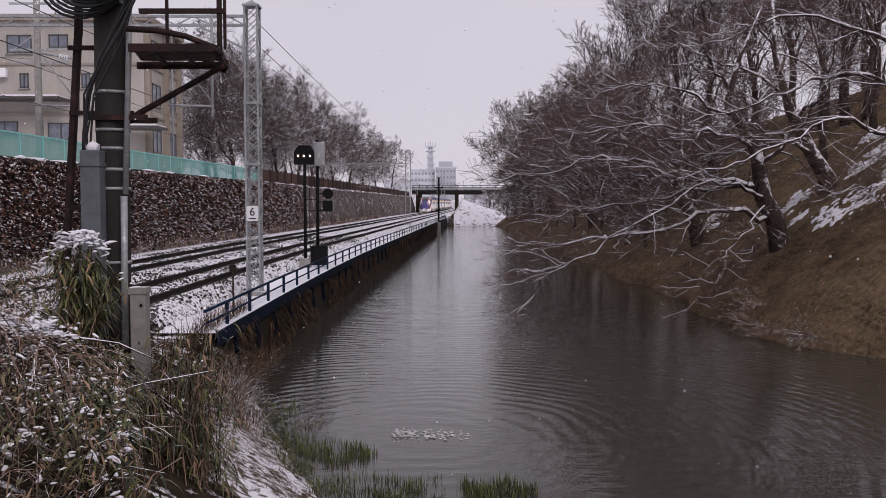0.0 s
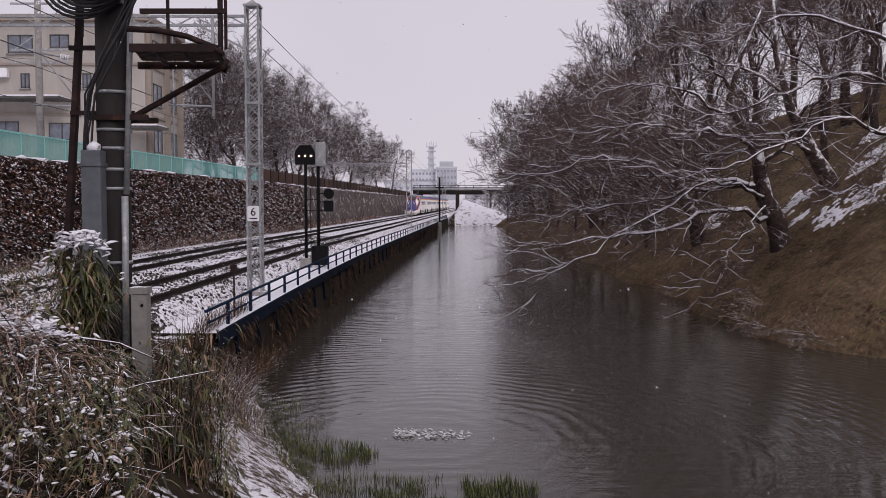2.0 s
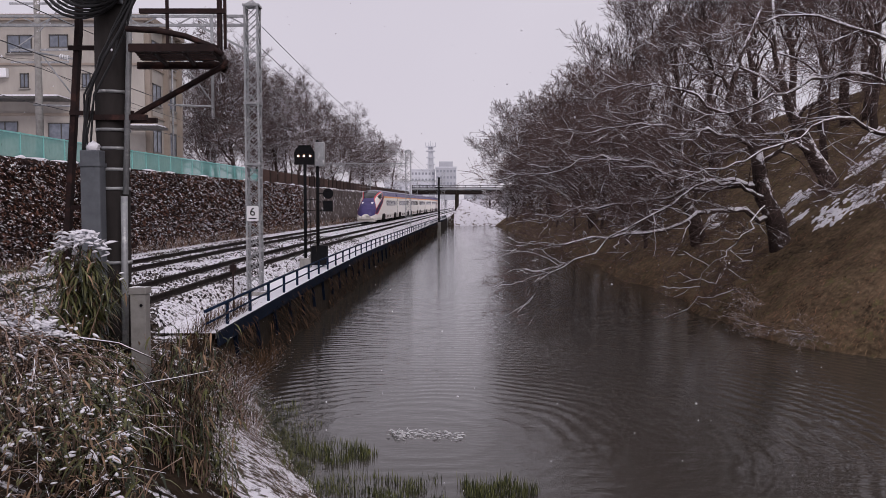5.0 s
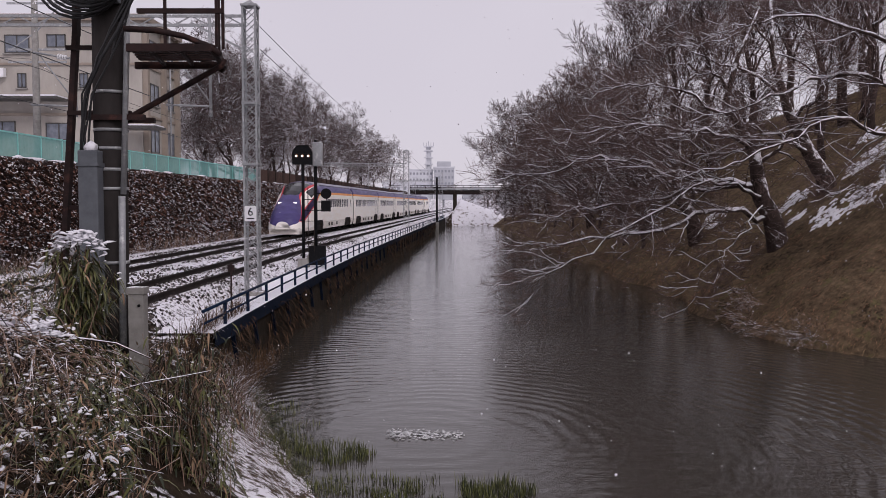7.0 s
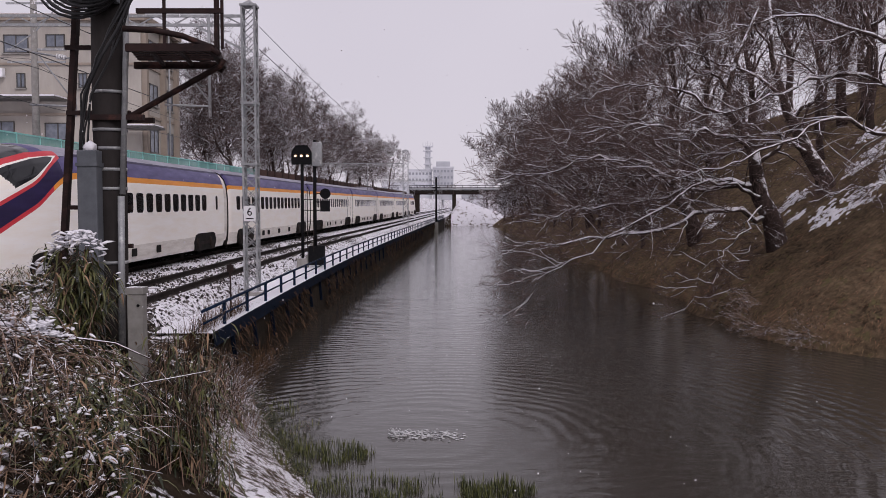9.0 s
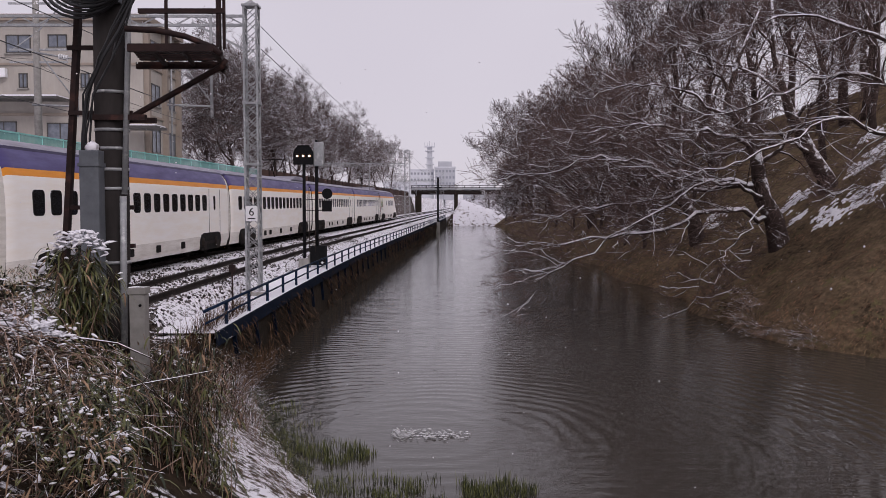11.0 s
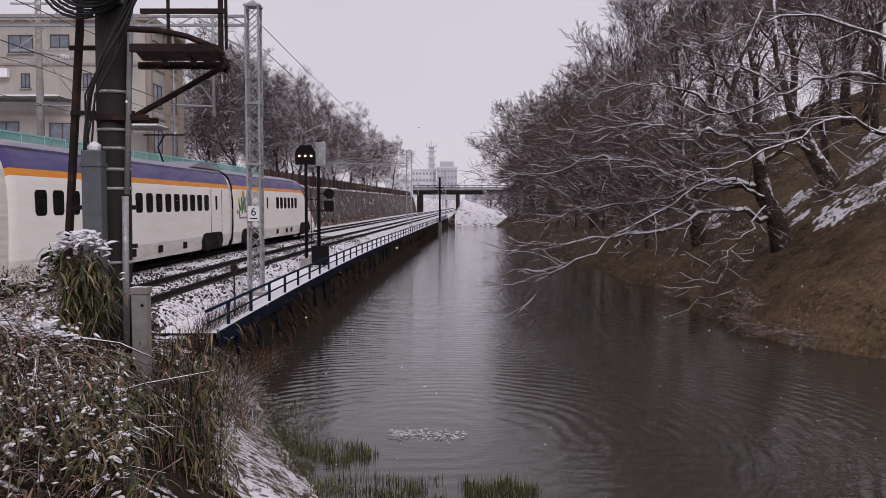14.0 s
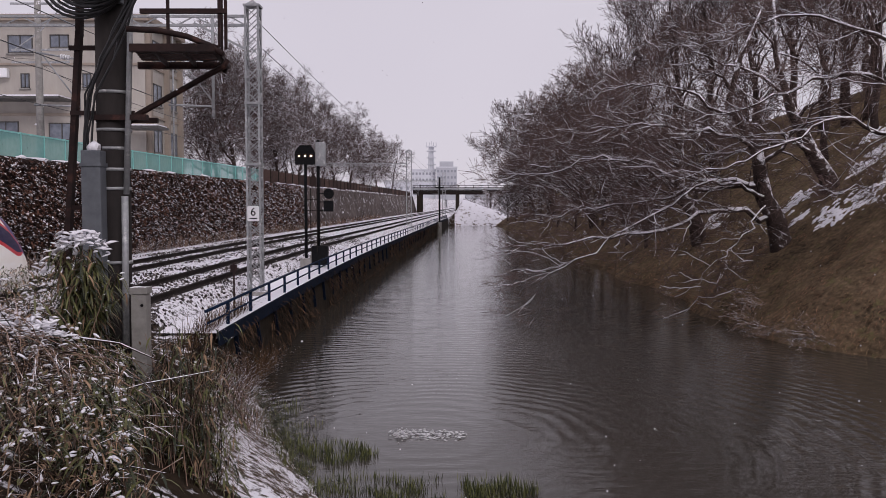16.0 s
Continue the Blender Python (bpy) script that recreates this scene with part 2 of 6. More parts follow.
M_SHORE = surface("snow_dusted_shore", (0.035, 0.030, 0.020), (0.11, 0.085, 0.06), 0.9, scale=9, bump=0.5, snow=0.51, snow_scale=7.0, depth=0.04, up=0.7)
M_BRUSHFLOOR = surface("brush_litter", (0.014, 0.011, 0.008), (0.06, 0.042, 0.028), 0.95, scale=9, bump=1.0, snow=0.38, snow_scale=3.0, depth=0.05, up=0.7)
M_MOUND = surface("snow_covered_mound", (0.07, 0.05, 0.04), (0.2, 0.16, 0.12), 0.9, scale=3, bump=0.8, snow=0.55, snow_scale=1.3, depth=0.05, up=0.62)


def build_ground():
    us = [-1500, -600, -250, -120, -70, -45, -35, -28, -23, -20, -18.5, -17.4, -17.25, -16.6, -16.2, -15.6, -14.6, -14.2]
    us += [-13.4 + 0.55 * i for i in range(12)] + [-6.65, -6.4, -6.1, -5.8, -5.3, QUAY - 0.16, QUAY - 0.1]
    us += [-4.6 + 0.1 * i for i in range(51)] + [0.7 + 1.0 * i for i in range(8)] + [8.4 + 0.35 * i for i in range(44)]
    us += [24.2, 25.5, 28, 33, 42, 60, 100, 220, 600, 1500]
    ys = [-1500, -400, -120, -60, -30, -15, -6, 0, 3, 4] + [4.4 + 0.4 * i for i in range(14)] + [10.0 + 0.12 * i for i in range(78)] + [19.4 + 0.35 * i for i in range(18)] + [26 + 0.7 * i for i in range(50)]
    ys += [61.5 + 2.2 * i for i in range(45)] + [161, 161.6, 162.4, 163.5, 165, 167, 169, 171, 175, 182, 195, 215, 240, 290, 400, 800, 3000]
    s = Shape()
    n = len(us)
    for y in ys:
        for u in us:
            z = ground_height(u, y)
            rough = 0.0
            if 6 < y < 200:
                rough = 0.16 if u > 9 else 0.10 if (y < 17 or u < -17) else 0.03
            z += rough * noise.noise(Vector((u * 0.9, y * 0.7, 3.3))) + rough * 0.5 * noise.noise(Vector((u * 2.3, y * 2.0, 8.8)))
            s.v.append((land_x(u, y) if abs(u) < 40 else u + (bend(y) if u < 0 else 0), y, z))
    mats = []
    for j in range(len(ys) - 1):
        for i in range(n - 1):
            a = j * n + i
            s.f.append((a, a + 1, a + n + 1, a + n))
            u, y = (us[i] + us[i + 1]) / 2, (ys[j] + ys[j + 1]) / 2
            if y > 161 and u > QUAY:
                mats.append(5 if land_x(u, y) > 2.2 and y < 178 else 6 if y < 178 else 1)
            elif u < -17.2:
                mats.append(1)
            elif y < 18.5 and u < 9:
                mats.append(6 if u < -3.3 - (y - 12.3) * 0.25 or y < 9.5 else 4)
            elif u < QUAY:
                mats.append(0)
            elif u < 9.2:
                mats.append(3)
            else:
                mats.append(2)
    s.s = list(range(len(s.f)))
    me = s.mesh("ground", M_BED, M_TERRACE, M_RAMPART, M_MUD, M_SHORE, M_MOUND, M_BRUSHFLOOR)
    me.polygons.foreach_set("material_index", mats)
    tagged(new("ground", me), "snow-dusted railway bed, grassy rampart and upper terrace", "ground", kind="structure")


build_ground()

SPRING = (-0.42, 15.55)        # where the water boils up


def water_material():
    m, nt, p = nodes_of("dark_rippled_water")
    p.inputs["Base Color"].default_value = (0.045, 0.039, 0.032, 1)
    p.inputs["Roughness"].default_value = 0.05
    p.inputs["IOR"].default_value = 1.33
    p.inputs["Specular IOR Level"].default_value = 0.62
    co = nt.nodes.new("ShaderNodeTexCoord")
    mp = nt.nodes.new("ShaderNodeMapping")
    mp.inputs["Location"].default_value = (-SPRING[0], -SPRING[1], 0)
    nt.links.new(co.outputs["Object"], mp.inputs[0])
    rings = nt.nodes.new("ShaderNodeTexWave")
    rings.wave_type, rings.rings_direction = "RINGS", "SPHERICAL"
    rings.inputs["Scale"].default_value, rings.inputs["Distortion"].default_value = 0.85, 6.0
    rings.inputs["Detail"].default_value, rings.inputs["Detail Scale"].default_value = 3.0, 0.7
    nt.links.new(mp.outputs[0], rings.inputs[0])
    ln = nt.nodes.new("ShaderNodeVectorMath")
    ln.operation = "LENGTH"
    nt.links.new(mp.outputs[0], ln.inputs[0])
    fade = ramp(nt, maths(nt, "DIVIDE", ln.outputs["Value"], 45.0), [(0.0, (0.1,) * 3), (0.10, (0.55,) * 3), (0.2, (0.42,) * 3), (0.4, (0.35,) * 3), (1.0, (0.1,) * 3)])
    small = noise_node(nt, 2.2, 4, 0.55, "Object", (0.5, 1.5, 1))
    chop = noise_node(nt, 6.5, 3, 0.5, "Object", (0.6, 1.7, 1))
    waves = maths(nt, "ADD", maths(nt, "MULTIPLY", small.outputs[0], 1.0), maths(nt, "MULTIPLY", chop.outputs[0], 0.45))
    h = maths(nt, "ADD", maths(nt, "MULTIPLY", rings.outputs["Fac"], fade.outputs[0]), waves)
    b = nt.nodes.new("ShaderNodeBump")
    b.inputs["Strength"].default_value, b.inputs["Distance"].default_value = 0.22, 0.050
    nt.links.new(h, b.inputs["Height"])
    nt.links.new(b.outputs[0], p.inputs["Normal"])
    return m


def build_water():
    s = Shape()
    s.quad((-9, 5, WATER), (16, 5, WATER), (16, 172, WATER), (-9, 172, WATER))
    part("water", s, water_material())
    tagged(bpy.data.objects["water"], "dark brown moat water with ring ripples", "water", kind="structure")


build_water()


def strip(us_zs, ys):
    """A ruled sheet along the railway through the (u, z) outline."""
    s = Shape()
    n = len(us_zs)
    for y in ys:
        for u, z in us_zs:
            s.v.append(tuple(at(u, y, z)))
    for j in range(len(ys) - 1):
        for i in range(n - 1):
            a = j * n + i
            s.f.append((a, a + n, a + n + 1, a + 1))
    return s


def spaced(y0, y1, step):
    n = max(1, round((y1 - y0) / step))
    return [y0 + (y1 - y0) * i / n for i in range(n + 1)]


# ---- the ivy wall and the fences on it ----
M_IVYWALL = surface("ivy_stone_wall", (0.012, 0.008, 0.007), (0.045, 0.029, 0.025), 0.95, scale=5, bump=1.0, depth=0.08, snow=0.26, snow_scale=6.0, up=0.05)


M_FARWALL = surface("snowy_stone_wall", (0.035, 0.028, 0.026), (0.17, 0.14, 0.13), 0.95, scale=2.2, bump=1.0, depth=0.12, snow=0.36, snow_scale=1.6, up=0.1, stretch=(1, 0.6, 0.5))


def build_ivy_wall():
    outline = [(-15.95, -0.4), (-16.1, 0.6), (-16.4, 1.8), (-16.75, 3.0), (-16.95, 3.9), (-17.05, 4.08), (-17.5, 4.1), (-17.6, 3.8)]
    part("wall_ivy", strip(outline, spaced(-40, 84, 2.0)), M_IVYWALL)
    part("wall_stone", strip(outline, spaced(84, 232, 2.0)), M_FARWALL)
    tagged(bpy.data.objects["wall_stone"], "steep grey-brown stone wall streaked with snow", "wall", kind="structure")
    tagged(bpy.data.objects["wall_ivy"], "steep stone wall overgrown with dead ivy and dusted with snow", "wall", kind="structure")


build_ivy_wall()

# ---- railway ----


def rail_shape(u, ys):
    s = Shape()
    prof = [(-0.07, -0.16), (-0.07, -0.145), (-0.012, -0.12), (-0.012, -0.04), (-0.036, -0.03), (-0.036, 0.0), (0.036, 0.0), (0.036, -0.03), (0.012, -0.04),
            (0.012, -0.12), (0.07, -0.145), (0.07, -0.16)]
    n = len(prof)
    for y in ys:
        for a, z in prof:
            s.v.append(tuple(at(u + a, y, z)))
    for j in range(len(ys) - 1):
        for i in range(n):
            k = (i + 1) % n
            s.f.append((j * n + i, j * n + k, (j + 1) * n + k, (j + 1) * n + i))
    return s


# ballast darkened to stand for the shade beside a rail
M_RAILSHADE = surface("shaded_ballast", (0.008, 0.007, 0.007), (0.045, 0.040, 0.037), 0.9, scale=16, bump=1.0, snow=0.42, snow_scale=7.0, depth=0.04, up=0.6)


def build_tracks():
    ys = spaced(-40, 400, 3.0)
    for middle, word in ((NEAR, "nearer the water"), (FAR, "below the ivy wall")):
        track = thing("railway_track", "pair of dark steel rails on snowy sleepers, " + word, "railway track", kind="structure")
        for side in (-0.7175, 0.7175):
            part("rail", rail_shape(middle + side, ys), M_RAIL, track)
            # the rail's shadow, laid as a dark strip along one side
            for gap in (-0.11,):
                c = middle + side + gap
                part("bare_ballast", strip([(c - 0.075, -0.20), (c - 0.03, -0.145), (c + 0.03, -0.145), (c + 0.075, -0.20)], ys), M_RAILSHADE, track, "dark ballast-textured strip painting the rail's shade")


build_tracks()
M_STONE = surface("ballast_stone", (0.020, 0.017, 0.016), (0.13, 0.115, 0.108), 0.9, scale=6, bump=0.0, per_island=0.8, snow=0.30, snow_scale=5.0, up=0.4)


def build_ballast():
    """Loose stones showing through the thin snow round the tracks."""
    rng = random.Random(17)
    s = Shape()
    for i in range(17000):
        y = 16.5 + 46 * rng.random() ** 1.5
        u = rng.uniform(-14.2, -6.0)
        if noise.noise(Vector((u * 1.2, y * 0.6, 2.2))) + rng.gauss(0, 0.25) < 0.0:
            continue
        p, r = at(u, y, ground_height(u, y)), rng.uniform(0.022, 0.05)
        b = len(s.v)
        k = [rng.uniform(0.6, 1.3) * r for _ in range(6)]
        s.v += [(p.x + k[0], p.y, p.z + 0.01), (p.x - k[1], p.y, p.z + 0.02), (p.x, p.y + k[2], p.z + 0.01), (p.x, p.y - k[3], p.z + 0.015), (p.x + r * 0.2, p.y, p.z + k[4] + 0.015), (p.x, p.y, p.z - 0.02)]
        s.f += [(b, b + 2, b + 4), (b + 2, b + 1, b + 4), (b + 1, b + 3, b + 4), (b + 3, b, b + 4), (b + 2, b, b + 5), (b + 1, b + 2, b + 5), (b + 3, b + 1, b + 5), (b, b + 3, b + 5)]
    tagged(part("ballast_stones", s, M_STONE), "dark ballast stones dusted with snow between the rails", "ballast", kind="stuff")


build_ballast()

# ---- train ----
HALF = [(1.36, 0.30), (1.42, 0.5), (1.455, 0.86), (1.468, 1.3), (1.47, 1.9), (1.462, 2.3), (1.445, 2.6), (1.412, 2.92), (1.385, 3.10), (1.28, 3.4), (1.15, 3.57), (1.075, 3.655),
        (0.80, 3.79), (0.40, 3.885), (0.0, 3.91)]


def section(half_width=1.47, top=3.91, floor=0.30, round_off=0.0):
    """The outline of a car from one foot over the roof to the other."""
    right = []
    for y, z in HALF:
        k = (z - 0.30) / 3.61
        zz = floor + (top - floor) * k
        yy = y * half_width / 1.47 * (1 - round_off * k * k * 0.55)
        right.append((yy, zz))
    return [(-y, z) for y, z in right] + [(y, z) for y, z in right[-2::-1]]


def interp(table, a):
    for (a0, v0), (a1, v1) in zip(table, table[1:]):
        if a <= a1:
            t = (a - a0) / (a1 - a0)
            return v0 + (v1 - v0) * t
    return table[-1][1]


NOSE_TOP = [(0, 1.0), (0.12, 1.3), (0.4, 1.63), (1, 2.08), (2, 2.66), (3, 3.15), (4, 3.52), (5, 3.76), (6, 3.87), (7, 3.905), (9, 3.91)]
NOSE_WIDE = [(0, 0.50), (0.12, 0.82), (0.4, 1.03), (1, 1.22), (2, 1.36), (3, 1.42), (4, 1.455), (5, 1.47), (9, 1.47)]


def loft(sections, xs):
    s = Shape()
    n = len(sections[0])
    for x, sec in zip(xs, sections):
        for y, z in sec:
            s.v.append((x, y, z))
    for j in range(len(xs) - 1):
        for i in range(n - 1):
            a = j * n + i
            s.f.append((a, a + 1, a + n + 1, a + n))
    s.s = list(range(len(s.f)))
    return s


def split(shape, choose):
    """Sorts the faces of a loft into one mesh a colour."""
    out = {}
    for f in shape.f:
        c = [sum(shape.v[i][k] for i in f) / len(f) for k in range(3)]
        out.setdefault(choose(*c), []).append(f)
    made = {}
    for key, faces in out.items():
        s = Shape()
        index = {}
        for f in faces:
            g = []
            for i in f:
                if i not in index:
                    index[i] = len(s.v)
                    s.v.append(shape.v[i])
                g.append(index[i])
            s.f.append(tuple(g))
        s.s = list(range(len(s.f)))
        made[key] = s
    return made


def side_colour(x, y, z):
    if z < 0.86:
        return "skirt"
    if z < 2.92:
        return "body"
    if z < 3.10:
        return "stripe"
    if z < 3.56:
        return "roof_shoulder"
    return "roof_seam" if z < 3.65 else "roof"


NOSE_END = 7.4
ZONES = (10, 2, 5, 2, 28, 2, 12)       # rows of faces in each paint zone, from the foot up


def side_at(a, k):
    """The outline's half at the share k of its height, a metres from the tip."""
    top, floor = interp(NOSE_TOP, a), 0.30 + 0.18 * (1 - smooth(0, 0.5, a))
    z = 0.30 + 3.61 * k
    y = 0.0
    for (y0, z0), (y1, z1) in zip(HALF, HALF[1:]):
        if z0 <= z <= z1 + 1e-9:
            y = y0 + (y1 - y0) * (z - z0) / (z1 - z0)
    off = 1.0 - smooth(2.0, 6.5, a)
    return y * interp(NOSE_WIDE, a) / 1.47 * (1 - off * k * k * 0.44), floor + (top - floor) * k


def nose_lines(a):
    """Where the paint changes, as shares of the height: band, panel, red line, hood."""
    top, floor = interp(NOSE_TOP, a), 0.30 + 0.18 * (1 - smooth(0, 0.5, a))
    hood = 0.42 + 0.52 * smooth(0.15, 2.7, a)
    line = hood - 0.035 * smooth(0.3, 1.0, a)
    mid, thick = 0.84 + 0.345 * a, smooth(0.35, 1.4, a)
    late = smooth(4.6, NOSE_END, a)
    ends = (2.92, 3.10, 3.57, 3.655)         # where the stripes of the straight side begin
    cuts = [min(line, ((mid + d * thick) * (1 - late) + e * late - floor) / (top - floor)) for d, e in zip((-0.34, -0.23, 0.22, 0.31), ends)]
    return [0.0] + cuts + [line, hood, 1.0]


def nose_shapes(aa):
    """The nose in one mesh a colour, its seams running along the paint lines."""
    rows = []
    for a in aa:
        cuts = nose_lines(a)
        ks = []
        for n, k0, k1 in zip(ZONES, cuts, cuts[1:]):
            ks += [k0 + (k1 - k0) * i / n for i in range(n)]
        rows.append([side_at(a, k) for k in ks + [1.0]])
    zone_of = [z for z, n in enumerate(ZONES) for _ in range(n)]
    starts = [sum(ZONES[:z]) for z in range(len(ZONES))]
    made = {}

    def face(key, pts):
        made.setdefault(key, Shape()).quad(*pts)

    for sign in (-1, 1):
        for (a0, r0), (a1, r1) in zip(zip(aa, rows), zip(aa[1:], rows[1:])):
            a = (a0 + a1) / 2
            for q, zone in enumerate(zone_of):
                share = (q - starts[zone] + 0.5) / ZONES[zone]
                z = r0[q][1]
                if zone == 1:
                    key = "red_band" if a < 5.6 else "stripe"
                elif zone in (3, 5):
                    key = "red_band" if a < 6.4 else "roof_seam" if zone == 3 else "roof"
                elif zone == 2:
                    key = "navy_band" if a < 6.2 else "roof_shoulder"
                elif zone == 4 and a > 6.4:
                    key = "roof"
                elif zone == 0:
                    key = "skirt" if z < 0.5 else "body"
                elif zone == 4:
                    window = 3.55 + 0.5 * (1 - share) < a < 6.05 - 0.6 * abs(share - 0.5) and 0.14 < share < 0.93
                    key = ("cab_window", sign) if window else "body"
                else:
                    key = "hood" if a < 2.4 + 0.5 * (1 - share) ** 2 else "windscreen" if a < 5.6 - 0.3 * (1 - share) else "roof_brow" if a < 5.9 else "roof"
                pts = [(-a0, sign * r0[q][0], r0[q][1]), (-a0, sign * r0[q + 1][0], r0[q + 1][1]), (-a1, sign * r1[q + 1][0], r1[q + 1][1]), (-a1, sign * r1[q][0], r1[q][1])]
                face(key, pts if sign > 0 else pts[::-1])
    tip = [(0.0, y, z) for y, z in rows[0]] + [(0.0, -y, z) for y, z in rows[0][::-1]]
    made["body"].quad(*tip)
    for s in made.values():
        weld(s)
    return made


def weld(s):
    """Joins corners that fall together, and smooths."""
    index, verts, faces = {}, [], []
    for f in s.f:
        g = []
        for i in f:
            key = tuple(round(c, 4) for c in s.v[i])
            if key not in index:
                index[key] = len(verts)
                verts.append(s.v[i])
            if index[key] not in g:
                g.append(index[key])
        if len(g) > 2:
            faces.append(tuple(g))
    s.v, s.f, s.s = verts, faces, list(range(len(faces)))


PAINT = {"skirt": M_SKIRT, "body": M_WHITE, "stripe": M_ORANGE, "roof_shoulder": M_PURPLE, "roof": M_ROOFGREY, "cab_window": M_GLASS, "windscreen": M_GLASS,
         "hood": M_PURPLE, "roof_brow": M_PURPLE, "roof_seam": M_NAVY, "red_band": M_RED, "navy_band": M_NAVY}


def rounded_plate(w, h, r, thick):
    """A flat pane with round corners in the x-z plane, facing -y and +y."""
    s = Shape()
    pts = []
    for cx, cz, a0 in ((w / 2 - r, h / 2 - r, 0), (-w / 2 + r, h / 2 - r, 90), (-w / 2 + r, -h / 2 + r, 180), (w / 2 - r, -h / 2 + r, 270)):
        for k in range(4):
            a = radians(a0 + 30 * k)
            pts.append((cx + r * math.cos(a), cz + r * math.sin(a)))
    n = len(pts)
    for y in (-thick / 2, thick / 2):
        s.v.extend((x, y, z) for x, z in pts)
    s.f.append(tuple(range(n)))
    s.f.append(tuple(range(2 * n - 1, n - 1, -1)))
    for i in range(n):
        k = (i + 1) % n
        s.f.append((i, n + i, n + k, k))
    return s


PANE = rounded_plate(0.62, 0.66, 0.13, 0.05).mesh("pane", M_GLASS)
SLIT = rounded_plate(0.26, 0.62, 0.10, 0.05).mesh("slit", M_GLASS)
WHEEL = Shape().tube([(0, -0.07, 0), (0, 0.07, 0)], 0.43, 16).mesh("wheel", M_UNDER)
HATCH = rounded_plate(0.42, 0.26, 0.03, 0.03).mesh("hatch", M_UNDER)


def bogie(car, x):
    s = Shape()
    s.box(x - 1.75, x + 1.75, -1.22, 1.22, 0.42, 0.78)
    s.box(x - 0.5, x + 0.5, -1.36, 1.36, 0.30, 0.66)
    for sx in (-1.25, 1.25):
        s.box(x + sx - 0.2, x + sx + 0.2, -1.37, -1.1, 0.30, 0.62).box(x + sx - 0.2, x + sx + 0.2, 1.1, 1.37, 0.30, 0.62)
    b = part("bogie", s, M_UNDER, car)
    for sx in (-1.25, 1.25):
        for sy in (-0.78, 0.78):
            w = part("wheel", WHEEL, None, b)
            w.location = (x + sx, sy, 0.43)


def panes(car, xs, mesh, name, z=2.26):
    for x in xs:
        for sy in (-1.452, 1.452):
            o = part(name, mesh, None, car)
            o.location = (x, sy, z)


def arch(car, x):
    """The dark opening round a bogie."""
    for sy in (-1, 1):
        s = Shape()
        prof = [(-1.35, 0.27), (1.35, 0.27), (1.62, 0.62), (1.45, 0.93), (1.1, 0.99), (-1.1, 0.99), (-1.45, 0.93), (-1.62, 0.62)]
        for yy in (1.38, 1.466):
            s.v.extend((x + a, sy * yy, b) for a, b in prof)
        s.f += [tuple(range(8)), tuple(range(15, 7, -1))] + [(i, (i + 1) % 8, 8 + (i + 1) % 8, 8 + i) for i in range(8)]
        o = part("bogie_opening", s, M_UNDER, car)
        gear = Shape()
        for dx in (-0.95, 0.95):
            gear.tube([(x + dx, sy * 1.46, 0.45), (x + dx, sy * 1.49, 0.45)], 0.2, 12)
            gear.tube([(x + dx + 0.35, sy * 1.48, 0.42), (x + dx + 0.35, sy * 1.48, 0.8)], 0.07, 8)
        gear.box(x - 1.3, x + 1.3, min(sy * 1.46, sy * 1.485), max(sy * 1.46, sy * 1.485), 0.52, 0.64)
        part("running_gear", gear, M_RAIL, car)


def middle_car(cover=False):
    """A 20 m car; x runs from its front end (0) back to -20.0."""
    car = thing("train_car", "white railway car with orange stripe and purple roof", "train car", group="cars of the passing train")
    xs = [0, -0.12] + [-0.5 - 0.95 * i for i in range(21)] + [-19.88, -20.0]
    secs = []
    for i, x in enumerate(xs):
        k = 0.965 if i in (0, len(xs) - 1) else 1.0
        secs.append(section(1.47 * k, 3.91 * (0.985 if k < 1 else 1)))
    for key, s in split(loft(secs, xs), side_colour).items():
        part(key, s, PAINT[key], car)
    ends = Shape()
    for x in (-0.02, -19.98):
        ends.quad(*[(x, y, z) for y, z in section(1.41, 3.84)])
    ends.box(-20.0, 0, -1.3, 1.3, 0.45, 0.95)
    part("end_wall", ends, M_UNDER, car)
    part("gangway", loft([section(1.39, 3.80, 0.5)] * 2, [-20.49, -19.98]), M_SKIRT, car, "pale gangway bellows")
    for x in (-2.95, -17.05):
        arch(car, x)
        bogie(car, x)
    panes(car, [-1.55 - 0.97 * i for i in range(16)], PANE, "window")
    panes(car, [-17.6], SLIT, "door_window")
    for x in (-6.6, -7.8, -10.4, -13.2):
        for sy in (-1.455, 1.455):
            o = part("hatch", HATCH, None, car)
            o.location = (x, sy, 0.62)
    for x in (-16.75, -18.45):
        s = Shape()
        for sy in (-1.474, 1.474):
            s.box(x - 0.012, x + 0.012, sy - 0.006, sy + 0.006, 0.9, 2.85)
        part("door_seam", s, M_UNDER, car)
    if cover:
        s = Shape()
        prof = [(-15.6, 0.0), (-17.2, 0.27), (-19.0, 0.27), (-20.3, 0.0)]
        for sy in (-0.95, 0.95):
            s.v.extend((x, sy, 3.78 + z) for x, z in prof)
        s.f += [(0, 1, 2, 3), (7, 6, 5, 4), (0, 4, 5, 1), (1, 5, 6, 2), (2, 6, 7, 3)]
        part("pantograph_cover", s, M_ROOFGREY, car, "raised grey pantograph fairing")
        p = Shape()
        p.bar((-15.2, 0, 3.85), (-14.5, 0, 4.5), 0.05).bar((-14.5, 0, 4.5), (-15.3, 0, 5.05), 0.05).box(-15.38, -15.22, -0.85, 0.85, 5.03, 5.08)
        part("pantograph", p, M_UNDER, car)
    return car


